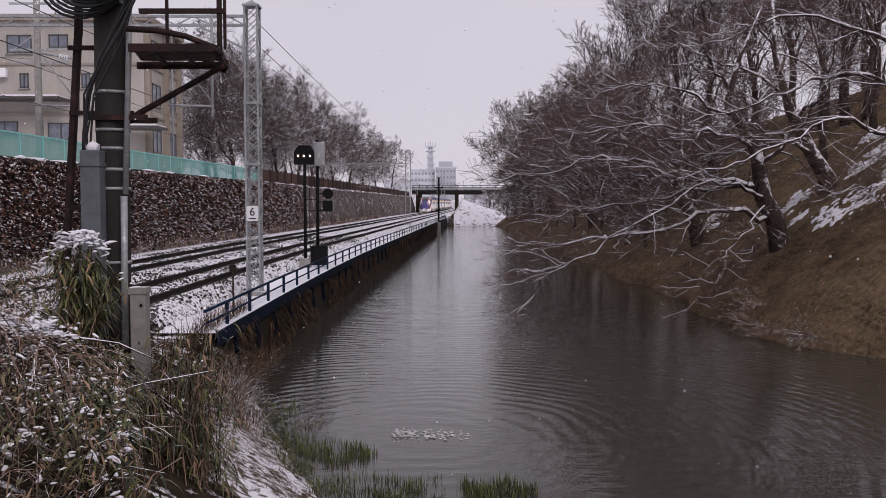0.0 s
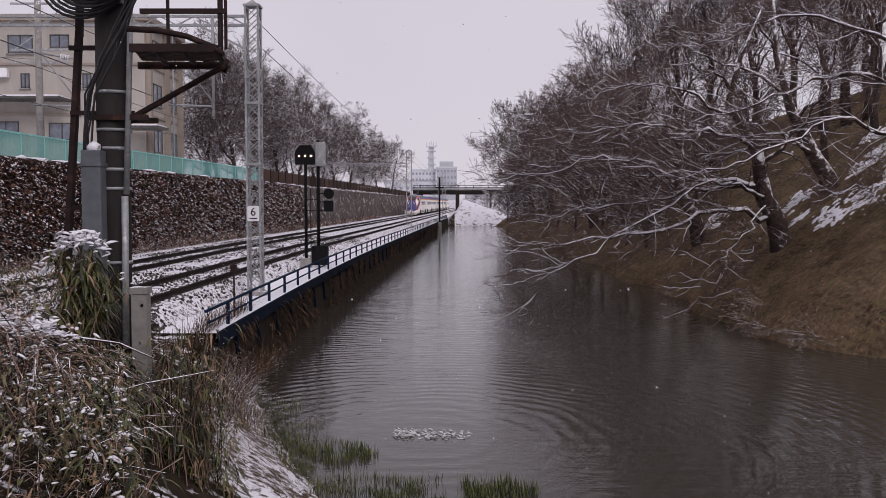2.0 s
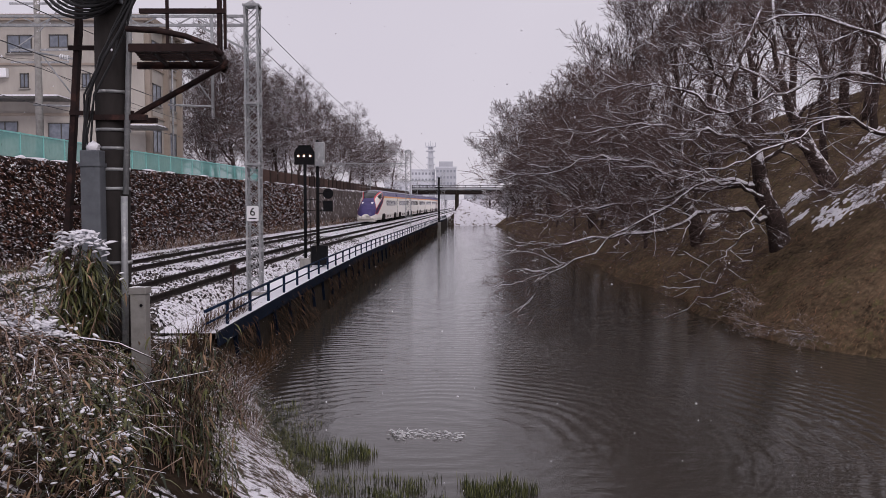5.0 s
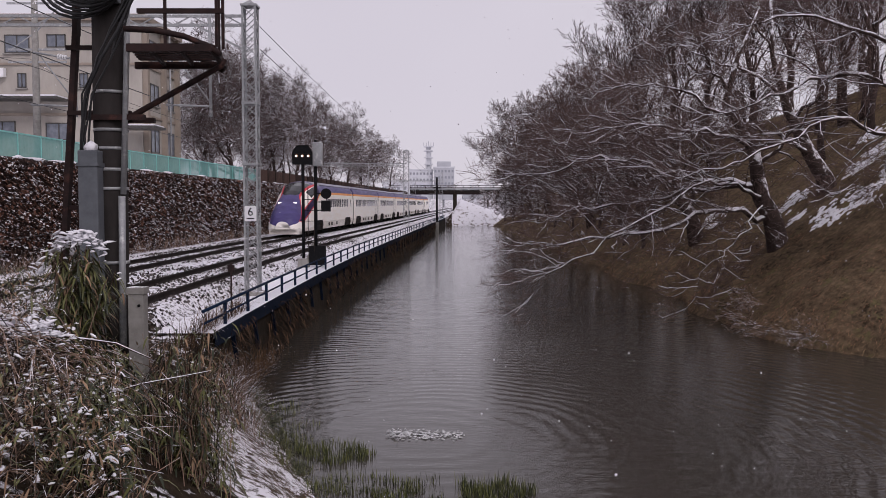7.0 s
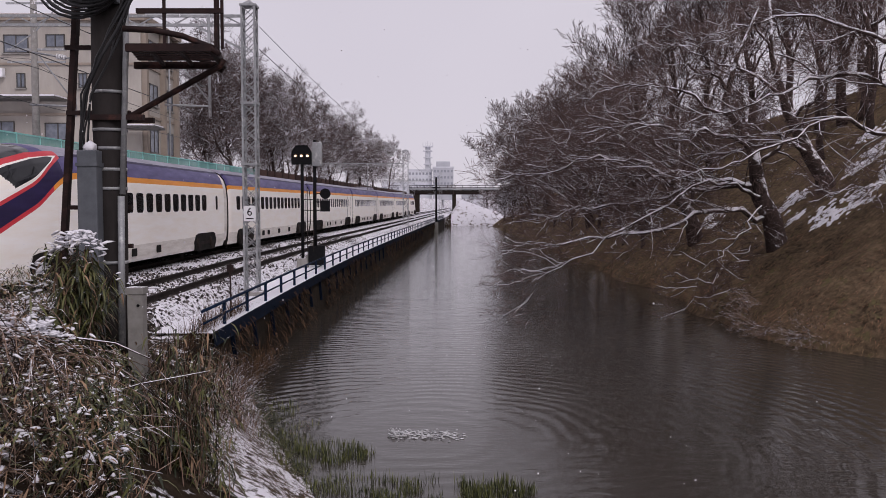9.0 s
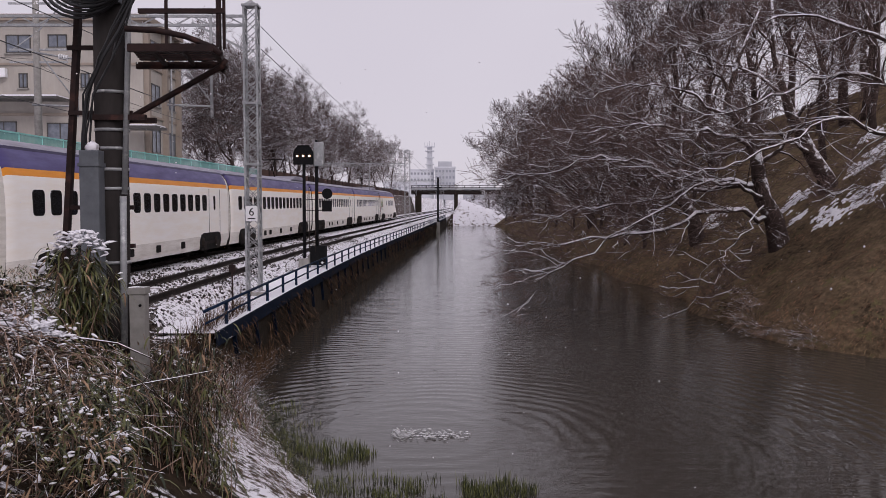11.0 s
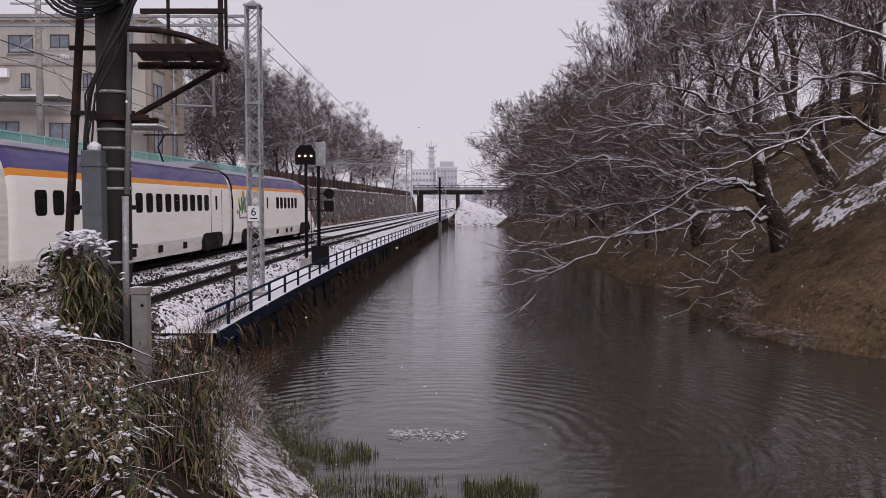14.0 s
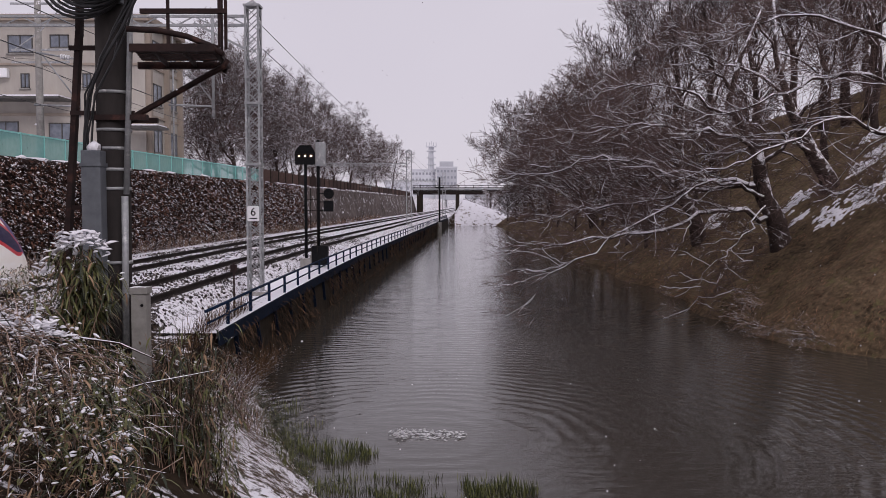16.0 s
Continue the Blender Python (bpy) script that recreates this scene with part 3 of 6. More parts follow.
def lead_car(windows, slits, logo=False):
    """A 22.6 m end car; the tip of its nose at x = 0, its inner end at -22.6."""
    car = thing("train_lead_car", "white streamlined end car with purple nose and red band", "train car", group="cars of the passing train")
    aa = [0.0, 0.04, 0.08, 0.12, 0.18, 0.25, 0.32, 0.4, 0.5] + [0.6 + 0.05 * i for i in range(136)] + [NOSE_END]
    made = nose_shapes(aa)
    xs = [NOSE_END] + [8.0 + 0.9 * i for i in range(16)] + [22.4, 22.6]
    rear = split(loft([section(1.47, interp(NOSE_TOP, a)) for a in xs], [-a for a in xs]), side_colour)
    for key, s in rear.items():
        if key in made:
            n = len(made[key].v)
            made[key].v += s.v
            made[key].f += [tuple(i + n for i in f) for f in s.f]
            made[key].s = list(range(len(made[key].f)))
        else:
            made[key] = s
    for key, s in made.items():
        name = key if isinstance(key, str) else key[0]
        part(name, s, PAINT[name], car)
    s = Shape()
    s.quad(*[(-22.58, y, z) for y, z in section(1.41, 3.84)]).box(-22.6, -3, -1.3, 1.3, 0.45, 0.95)
    part("end_wall", s, M_UNDER, car)
    part("gangway", loft([section(1.39, 3.80, 0.5)] * 2, [-23.4, -22.58]), M_SKIRT, car, "pale gangway bellows")
    for x in (-5.75, -19.55):
        arch(car, x)
        bogie(car, x)
    panes(car, windows, PANE, "window")
    panes(car, slits, SLIT, "door_window")
    for sy in (-0.52, 0.52):
        lamp = part("headlamp", Shape().box(-1.75, -1.50, sy - 0.12, sy + 0.12, 2.245, 2.30), M_HEADLAMP, car)
    part("snow_plough", Shape().box(-2.2, -0.35, -1.0, 1.0, 0.12, 0.5), M_SKIRT, car)
    for sy in (-0.35, 0.35):
        part("wiper", Shape().bar((-2.45, sy, 2.72), (-3.5, sy + 0.3, 3.19), 0.03), M_BLACK, car)
    for x in (-9.9, -11.2, -13.6):
        for sy in (-1.455, 1.455):
            o = part("hatch", HATCH, None, car)
            o.location = (x, sy, 0.62)
    if logo:
        petals = ((0.0, 0.52, 0.36, 0.34, M_GOLD), (0.12, 0.46, 0.16, 0.2, M_GOLD), (-0.78, 0.16, 0.22, 0.26, M_GOLD), (0.72, 0.06, 0.24, 0.3, M_RED), (0.78, -0.14, 0.22, 0.2, M_RED),
                  (-1.02, -0.36, 0.14, 0.2, M_RED), (1.02, -0.34, 0.14, 0.14, M_RED), (0.62, -0.38, 0.18, 0.16, M_RED), (0.0, 0.2, 0.10, 0.5, M_GREEN), (0.3, 0.16, 0.2, 0.44, M_GREEN),
                  (-0.26, 0.14, 0.2, 0.4, M_GREEN), (-0.62, -0.12, 0.24, 0.46, M_GREEN), (-0.2, -0.24, 0.26, 0.46, M_GREEN), (0.34, -0.22, 0.28, 0.42, M_GREEN), (-0.7, -0.46, 0.2, 0.4, M_GREEN),
                  (0.02, -0.08, 0.16, 0.4, M_GREEN))
        for k, (dx, dz, pw, ph, m) in enumerate(petals):
            for sy in (-1.474, 1.474):
                s = rounded_plate(pw, ph, 0.48 * min(pw, ph), 0.012)
                o = part("emblem_petal", s.mesh("petal", m), None, car)
                o.location, o.rotation_euler = (-20.9 + dx, sy, 2.2 + dz), (0, radians((dx * 55 if m is M_GREEN else 0)), 0)
        for sy in (-1.474, 1.474):
            part("emblem_bar", Shape().box(-21.6, -20.2, sy - 0.006, sy + 0.006, 1.50, 1.58), M_ROOFGREY, car)
    return car


TRAIN_SPEED, TIP_AT_NINE = 20.5, 17.3
CARS = []                       # (thing, metres from the tip back to the car's x = 0, runs reversed)


def build_train():
    CARS.append((lead_car([-8.9 - 0.95 * i for i in range(12)], [-21.3]), 0.0, 1))
    first = middle_car()
    CARS.append((first, 23.5, 1))
    covered = middle_car(True)
    for i in range(1, 5):
        CARS.append((copy_thing(covered if i in (2, 4) else first, Matrix()), 23.5 + 20.5 * i, 1))
    CARS.append((lead_car([-8.7 - 0.98 * i for i in range(6)], [-16.0], True), 23.5 + 20.5 * 5 + 22.6, -1))
    for o in [covered, *covered.children_recursive][::-1]:
        bpy.data.objects.remove(o)


build_train()

# ---- trackside walkway, retaining wall and blue railing ----
M_WALLDARK = surface("wet_dark_stone", (0.012, 0.010, 0.008), (0.045, 0.035, 0.026), 0.9, scale=4, bump=0.8, depth=0.05)
M_WALKSNOW = surface("snowy_walkway_slab", (0.20, 0.19, 0.19), (0.34, 0.33, 0.33), 0.8, scale=5, bump=0.3, snow=0.74, snow_scale=2.5, up=0.7)
M_DEAD = surface("dead_grass", (0.045, 0.028, 0.017), (0.14, 0.085, 0.048), 0.9, scale=2, bump=0.0, per_island=0.9, snow=0.26, snow_scale=7.0, up=0.25)
M_STEM = surface("dry_reddish_stems", (0.022, 0.014, 0.011), (0.27, 0.185, 0.140), 0.85, scale=2, bump=0.0, per_island=0.9, snow=0.31, snow_scale=5.0, up=0.25)
M_LEAF = surface("bamboo_grass_leaf", (0.020, 0.026, 0.010), (0.115, 0.118, 0.040), 0.5, scale=2, bump=0.0, per_island=0.9, snow=0.24, snow_scale=8.0, up=0.35)
M_LEAFTAN = surface("withered_leaf", (0.045, 0.028, 0.018), (0.30, 0.195, 0.120), 0.7, scale=2, bump=0.0, per_island=0.8)
M_REED = surface("green_water_reed", (0.026, 0.034, 0.011), (0.135, 0.145, 0.045), 0.55, scale=2, bump=0.0, per_island=0.8)
M_RUSSET = surface("russet_dead_grass", (0.036, 0.018, 0.012), (0.37, 0.205, 0.125), 0.9, scale=2.0, bump=0.0, per_island=0.45)
M_HANGING = surface("dark_hanging_grass", (0.012, 0.008, 0.006), (0.105, 0.062, 0.038), 0.9, scale=2, bump=0.0, per_island=0.8)
M_WEED = surface("dark_olive_weed", (0.016, 0.019, 0.008), (0.075, 0.078, 0.028), 0.6, scale=2, bump=0.0, per_island=0.8)
M_IVY = surface("snowy_dead_ivy", (0.018, 0.008, 0.006), (0.155, 0.076, 0.052), 0.8, scale=2, bump=0.0, per_island=0.9, snow=0.30, snow_scale=4.0, up=0.25)
M_BLADE = surface("rampart_grass_blades", (0.030, 0.023, 0.012), (0.33, 0.225, 0.125), 0.85, scale=2.4, bump=0.0, per_island=0.45)


def blade(s, p, d, length, width, droop, rng, segs=2):
    """A leaf blade that tapers and droops."""
    d = Vector(d).normalized()
    side = d.cross(Vector((0, 0, 1)))
    if side.length < 0.15:
        side = d.cross(Vector((rng.gauss(0, 1), rng.gauss(0, 1), 0.1)))
    side.normalize()
    b = len(s.v)
    p = Vector(p)
    for i in range(segs + 1):
        t = i / segs
        w = width * (0.35 + 1.3 * t if t < 0.4 else 0.87 * (1 - t) / 0.6 + 0.03)
        s.v.append(tuple(p - side * w / 2))
        s.v.append(tuple(p + side * w / 2))
        d = (d + Vector((0, 0, -droop / segs))).normalized()
        p = p + d * length / segs
    for i in range(segs):
        a = b + 2 * i
        s.f.append((a, a + 1, a + 3, a + 2))


def build_quay():
    part("wall_quay", strip([(-4.79, -0.565), (-4.775, -0.9), (-4.76, -1.7), (-4.74, -2.6)], spaced(16.5, 163, 1.5)), M_WALLDARK)
    tagged(bpy.data.objects["wall_quay"], "dark wet retaining wall rising from the water", "wall", kind="structure")
    s = strip([(-5.95, -0.56), (-5.95, -0.44), (-4.70, -0.44), (-4.70, -0.56)], spaced(17.7, 163, 1.5))
    part("pavement_walkway", s, M_WALKSNOW)
    tagged(bpy.data.objects["pavement_walkway"], "narrow snow-covered trackside walkway", "walkway", kind="structure")
    # railing
    fence = thing("railing", "low blue steel railing along the snowy walkway", "railing")
    post = Shape().box(-0.034, 0.034, -0.034, 0.034, 0, 0.58).mesh("post", M_BLUE)
    y = 19.1
    ys = []
    while y < 160:
        ys.append(y)
        y += 2.25
    for y in ys:
        o = part("post", post, None, fence)
        o.location = at(-4.80, y, -0.5)
    for z, w in ((0.06, 0.07), (-0.20, 0.05)):
        s = Shape()
        s.tube([at(-4.80, y, z) for y in spaced(17.3, ys[-1], 4.5)], w / 2, 5)
        part("handrail", s, M_BLUE, fence)
    edge = strip([(-4.70, -0.43), (-4.665, -0.43), (-4.665, -0.74), (-4.70, -0.74)], spaced(17.7, 160, 2.0))
    part("edge_beam", edge, M_BLUEDARK, fence, "dark blue edge beam")
    brace = Shape().bar((0, 0, 0), (0.02, 0.0, -0.95), 0.07, 0.09).bar((-0.35, 0, -0.12), (0.03, 0, -0.12), 0.07, 0.09).mesh("bracket", M_BLUEDARK)
    for y in ys[:36]:
        o = part("bracket", brace, None, fence)
        o.location = at(-4.72, y + 0.3, -0.62)
        o.rotation_euler = (radians(24), 0, 0)
    # hanging growth on the wall
    rng = random.Random(11)
    s = Shape()
    for i in range(5200):
        y = 17.5 + 110 * rng.random() ** 1.8
        z = rng.uniform(-2.0, -0.75) if rng.random() < 0.8 else rng.uniform(-0.8, -0.5)
        thick = noise.noise(Vector((y * 0.35, z * 0.6, 0.0)))
        if thick < -0.12:
            continue
        p = at(-4.77 + rng.uniform(0, 0.12), y, z)
        blade(s, p, (rng.uniform(0.1, 0.8), rng.gauss(0, 0.4), rng.uniform(-0.2, 0.9)), rng.uniform(0.2, 0.5), rng.uniform(0.01, 0.03) * (1 + y / 60), 1.8, rng)
    o = part("wall_growth", s, M_HANGING)
    tagged(o, "brown dead grass hanging on the retaining wall", "dead grass", kind="stuff")


build_quay()


def build_wall_ivy():
    rng = random.Random(21)
    s = Shape()
    for i in range(34000):
        y = 26 + 62 * rng.random() ** 1.25
        t = rng.random()
        u = -15.95 - 1.05 * t + rng.uniform(0.0, 0.28)
        z = -0.2 + 4.25 * t
        size = rng.uniform(0.045, 0.115) * (1 + y / 120)
        p = at(u, y, z)
        blade(s, p, (rng.uniform(0.2, 1.0), rng.gauss(0, 0.7), rng.uniform(-0.7, 0.5)), size * 1.6, size, 0.6, rng, 2)
    tagged(part("ivy", s, M_IVY), "dead ivy leaves dusted with snow on the wall", "ivy", kind="stuff")
    # dry weeds along the wall's foot
    s = Shape()
    for i in range(7000):
        y = 24 + 120 * rng.random() ** 1.7
        p = at(-15.9 + rng.uniform(-0.2, 0.75), y, -0.25)
        blade(s, p, (rng.gauss(0, 0.35), rng.gauss(0, 0.35), 1), rng.uniform(0.3, 1.0), 0.022 * (1 + y / 60), 0.9, rng)
    tagged(part("weeds", s, M_STEM), "dry reddish weeds at the foot of the wall", "weeds", kind="stuff")
    # snow cap along the wall's top
    s = Shape()
    for i in range(46):
        y = 24 + i * 3.4
        if rng.random() < 0.8:
            n = spaced(y, y + rng.uniform(1.2, 3.2), 0.6)
            s.tube([at(-17.15 + rng.uniform(-0.1, 0.1), q, 4.07 + rng.uniform(-0.02, 0.03)) for q in n], [0.03] + [rng.uniform(0.06, 0.12) for _ in n[1:-1]] + [0.05], 6)
    tagged(part("snow_cap", s, M_SNOW), "soft snow lying along the wall's top", "snow", kind="stuff")


build_wall_ivy()


def build_terrace_fences():
    panel_me = Shape().box(-0.015, 0.015, 0, 1.96, 0.10, 1.12).mesh("mesh_panel", M_TEALMESH)
    post_me = Shape().box(-0.03, 0.03, -0.03, 0.03, 0, 1.18).mesh("fence_post", M_TEAL)
    rail_me = Shape().box(-0.03, 0.03, 0, 2.0, 1.10, 1.16).mesh("top_rail", M_TEAL)
    fence = thing("mesh_fence", "teal green mesh fence along the upper terrace", "fence")
    n = 0
    for k in range(25):
        y = 26.0 + 2.0 * k
        turn = (0, 0, -heading(y))
        for name, me in (("mesh_panel", panel_me), ("fence_post", post_me), ("top_rail", rail_me)):
            o = part(name, me, None, fence)
            o.location, o.rotation_euler = at(-17.75, y, 4.02), turn
    brown = surface("brown_board_fence", (0.030, 0.018, 0.015), (0.085, 0.052, 0.042), 0.8, scale=4, bump=0.2, per_piece=0.5)
    board = Shape().box(-0.03, 0.03, 0, 2.9, 0.0, 1.25).mesh("board", brown)
    bpost = Shape().box(-0.05, 0.07, -0.06, 0.06, 0.0, 1.38).mesh("fence_post", M_RAIL)
    fence = thing("board_fence", "dark brown panel fence behind the wall's edge", "fence")
    for k in range(52):
        y = 76.0 + 3.0 * k
        for name, me in (("board", board), ("fence_post", bpost)):
            o = part(name, me, None, fence)
            o.location, o.rotation_euler = at(-17.7, y, 4.02), (0, 0, -heading(y))


build_terrace_fences()

# ---- school-like block on the terrace ----
M_FACADE = surface("beige_rendered_wall", (0.30, 0.275, 0.25), (0.43, 0.40, 0.355), 0.85, scale=1.2, bump=0.08, stretch=(1, 1, 0.3), wear=(0.40, 0.36, 0.31))
M_FACADE2 = surface("brown_rendered_band", (0.24, 0.20, 0.165), (0.33, 0.28, 0.235), 0.85, scale=1.5, bump=0.08)
M_FRAME = surface("dark_window_frame", (0.04, 0.038, 0.036), (0.09, 0.085, 0.08), 0.5, scale=6, bump=0.0)
M_PANE = glass_dark("grey_reflecting_pane", (0.10, 0.11, 0.13), 0.1)


def window(parent, x, y, z, w, h, turn=0.0, panes_n=2):
    """A framed window set in the plane through (x, y); its face looks to -y before the turn."""
    m = pose(x, y, z, 0, 0, turn)
    f = Shape()
    for x0, x1, z0, z1 in ((-w / 2, w / 2, -h / 2, -h / 2 + 0.07), (-w / 2, w / 2, h / 2 - 0.07, h / 2), (-w / 2, -w / 2 + 0.06, -h / 2, h / 2),
                           (w / 2 - 0.06, w / 2, -h / 2, h / 2), (-0.03, 0.03, -h / 2, h / 2)):
        f.box(x0, x1, -0.06, 0.04, z0, z1, m)
    win = part("window", f, M_FRAME, parent)
    for k in range(panes_n):
        a = -w / 2 + w * k / panes_n
        part("pane", Shape().box(a + 0.04, a + w / panes_n - 0.04, -0.02, 0.01, -h / 2 + 0.05, h / 2 - 0.05, m), M_PANE, win)
    part("sill", Shape().box(-w / 2 - 0.1, w / 2 + 0.1, -0.14, 0.0, -h / 2 - 0.1, -h / 2 - 0.02, m), M_CONCRETE, win)


def build_block():
    house = thing("apartment_block", "three-storey beige block on the upper terrace", "building")
    x1, y0, y1, z1 = -20.6, 60.0, 67.6, 14.75
    part("wall", Shape().box(-46, x1, y0, y1, 3.9, z1), M_FACADE, house)
    part("roof", Shape().box(-46.4, x1 + 0.45, y0 - 0.45, y1 + 0.4, z1, z1 + 0.42), M_FACADE2, house, "brown roof edge with thin snow")
    part("roof_snow", Shape().box(-46.3, x1 + 0.35, y0 - 0.35, y1 + 0.3, z1 + 0.424, z1 + 0.5), M_SNOW, house)
    for z in (11.75, 8.3):
        part("ledge", Shape().box(-46, x1 + 0.06, y0 - 0.12, y0, z, z + 0.16), M_FACADE2, house)
        part("ledge", Shape().box(x1, x1 + 0.10, y0 - 0.12, y1, z, z + 0.16), M_FACADE2, house)
    for x, w, z, h in ((-29.15, 1.7, 13.2, 1.25), (-26.45, 1.3, 13.4, 0.9), (-33.5, 1.7, 13.2, 1.25), (-23.3, 1.3, 13.4, 0.9), (-28.87, 0.6, 10.7, 1.0), (-24.6, 0.6, 10.7, 1.0),
                       (-30.3, 1.8, 7.4, 1.0), (-26.4, 1.8, 7.2, 1.2)):
        window(house, x, y0 - 0.02, z, w, h)
    for y in (62.4, 65.9):
        for z, h in ((13.1, 1.4), (10.0, 1.5), (6.7, 1.7)):
            window(house, x1 + 0.02, y, z, 1.8, h, 90)
    for y in (60.35, 64.2, 67.35):
        part("pilaster", Shape().box(x1, x1 + 0.35, y - 0.22, y + 0.22, 3.9, z1), M_FACADE2, house)
    part("drainpipe", Shape().tube([(x1 + 0.5, 64.6, 3.9), (x1 + 0.5, 64.6, 14.7)], 0.07, 8), M_GALV, house)
    part("canopy", Shape().box(-22.0, -18.9, y0 - 2.6, y0 - 0.3, 7.25, 7.40), M_FRAME, house, "dark entrance canopy with snow")
    part("canopy_snow", Shape().box(-21.9, -19.0, y0 - 2.5, y0 - 0.4, 7.404, 7.5), M_SNOW, house)
    part("canopy", Shape().box(-33.5, -25.6, y0 - 2.2, y0 - 0.13, 9.25, 9.38), M_FRAME, house, "dark lean-to roof with snow")
    part("canopy_snow", Shape().box(-33.4, -25.7, y0 - 2.1, y0 - 0.14, 9.384, 9.5), M_SNOW, house)
    part("cooler", Shape().box(-30.7, -29.9, y0 - 0.5, y0 - 0.12, 10.9, 11.5), M_SIGN, house, "white air conditioner box")


build_block()

# ---- catenary masts, beams and wires ----


def lattice_mast(x, y, z0, height, w, label, sign=False):
    mast = thing("lattice_mast", label, "mast", Matrix.Translation((x, y, z0)), group="catenary masts")
    h = w / 2
    t = w * 0.14
    for sx in (-1, 1):
        for sy in (-1, 1):
            part("leg", Shape().box(sx * h - t / 2, sx * h + t / 2, sy * h - t / 2, sy * h + t / 2, 0, height), M_GALV, mast)
    n = round(height / (w * 0.95))
    for k in range(4):
        s = Shape()
        m = pose(0, 0, 0, 0, 0, 90 * k)
        for i in range(n):
            a, b = height * i / n, height * (i + 1) / n
            if i % 2:
                a, b = b, a
            s.bar(m @ Vector((-h, -h - 0.004, a)), m @ Vector((h, -h - 0.004, b)), t * 0.8, 0.02)
            s.bar(m @ Vector((h, -h + 0.012, a)), m @ Vector((-h, -h + 0.012, b)), t * 0.8, 0.02)
        part("lattice", s, M_GALV, mast)
    cap = Shape().box(-h - t, h + t, -h - t, h + t, height, height + 0.06)
    b = len(cap.v)
    cap.v += [(-h, -h, height + 0.06), (h, -h, height + 0.06), (h, h, height + 0.06), (-h, h, height + 0.06), (0, 0, height + 0.22)]
    cap.f += [(b, b + 1, b + 4), (b + 1, b + 2, b + 4), (b + 2, b + 3, b + 4), (b + 3, b, b + 4)]
    part("cap", cap, M_GALV, mast)
    part("footing", Shape().box(-w * 0.9, w * 0.9, -w * 0.9, w * 0.9, -0.5, 0.12), M_CONCRETE, mast)
    if sign:
        for z in (height * 0.455, height * 0.665):
            part("collar", Shape().box(-h - 0.05, h + 0.05, -h - 0.05, h + 0.05, z, z + 0.07), M_GALV, mast)
        plate = part("sign", rounded_plate(0.34, 0.44, 0.04, 0.02), M_SIGN, mast, "white number plate")
        plate.location = (0, -h - 0.06, 2.4)
        font = bpy.data.curves.new("digit", "FONT")
        font.body, font.size, font.align_x, font.align_y, font.extrude = "6", 0.33, "CENTER", "CENTER", 0.003
        font.materials.append(M_INK)
        d = new("digit", font)
        d.parent = plate
        d.matrix_local = pose(0, -0.016, 0.04, 90, 0, 0)
        part("small_print", Shape().box(-0.11, 0.11, -0.016, -0.011, -0.16, -0.13), M_INK, plate)
    return mast


lattice_mast(-5.50, 25.2, -0.45, 8.35, 0.37, "galvanised lattice mast with a white number plate, on the snowy trackside", True)
lattice_mast(-3.75, 95.0, -0.45, 8.4, 0.55, "galvanised lattice mast beside the far stretch of track")
lattice_mast(at(-17.0, 160)[0] + 11.6, 165.0, -0.45, 8.4, 0.55, "galvanised lattice mast near the road bridge")


def overhead(y, x0, x1, z, near_c, far_c, label):
    """A beam across both tracks with hanging arms for the wires."""
    beam = thing("catenary_beam", label, "catenary beam", group="catenary beams")
    for dz in (0.0, -0.26):
        part("chord", Shape().bar((x0, y, z + dz), (x1, y, z + dz), 0.075), M_GALV, beam)
    s = Shape()
    n = int((x1 - x0) / 0.5)
    for i in range(n):
        a, b = x0 + (x1 - x0) * i / n, x0 + (x1 - x0) * (i + 1) / n
        s.bar((a, y, z - (0.26 if i % 2 else 0)), (b, y, z - (0 if i % 2 else 0.26)), 0.035)
    part("lattice", s, M_GALV, beam)
    part("strut", Shape().bar((x1, y, z - 0.95), (x1 - 1.5, y, z - 0.2), 0.06), M_GALV, beam)
    for c in (near_c, far_c):
        part("drop_post", Shape().tube([(c + 1.1, y - 0.08, z), (c + 1.1, y - 0.08, z - 2.9)], 0.045, 8), M_GALV, beam)
        part("arm", Shape().tube([(c + 1.1, y - 0.08, z - 1.25), (c - 0.1, y - 0.08, z - 1.05)], 0.03, 6), M_GALV, beam)
        part("arm", Shape().tube([(c + 1.1, y - 0.08, z - 2.6), (c - 0.2, y - 0.08, z - 2.55)], 0.03, 6), M_GALV, beam)
        part("strut", Shape().tube([(c + 1.1, y - 0.08, z - 2.5), (c + 0.1, y - 0.08, z - 1.15)], 0.022, 6), M_GALV, beam)
        s = Shape()
        for k in range(4):
            s.tube([(c + 0.85 - 0.07 * k, y - 0.08, z - 1.21 + 0.012 * k), (c + 0.82 - 0.07 * k, y - 0.08, z - 1.205 + 0.012 * k)], 0.08, 8)
        part("insulator", s, M_SIGN, beam)


overhead(25.2, -15.2, -5.7, 7.65, NEAR, FAR, "galvanised lattice beam over both tracks with hanging wire arms")
overhead(95.0, -15.0, -4.0, 6.6, NEAR + bend(95), FAR + bend(95), "galvanised lattice beam over the far tracks")
overhead(165.0, -11.0, at(-17.0, 160)[0] + 11.4, 6.6, NEAR + bend(165), FAR + bend(165), "galvanised lattice beam near the road bridge")


def wire(name, pts, r, sag, label):
    s = Shape()
    line = []
    for (a, b) in zip(pts, pts[1:]):
        a, b = Vector(a), Vector(b)
        for i in range(10):
            t = i / 10
            p = a.lerp(b, t)
            p.z -= sag * 4 * t * (1 - t)
            line.append(p)
    line.append(Vector(pts[-1]))
    s.tube(line, r, 4)
    tagged(part(name, s, M_BLACK), label, "wire", group="overhead wires")


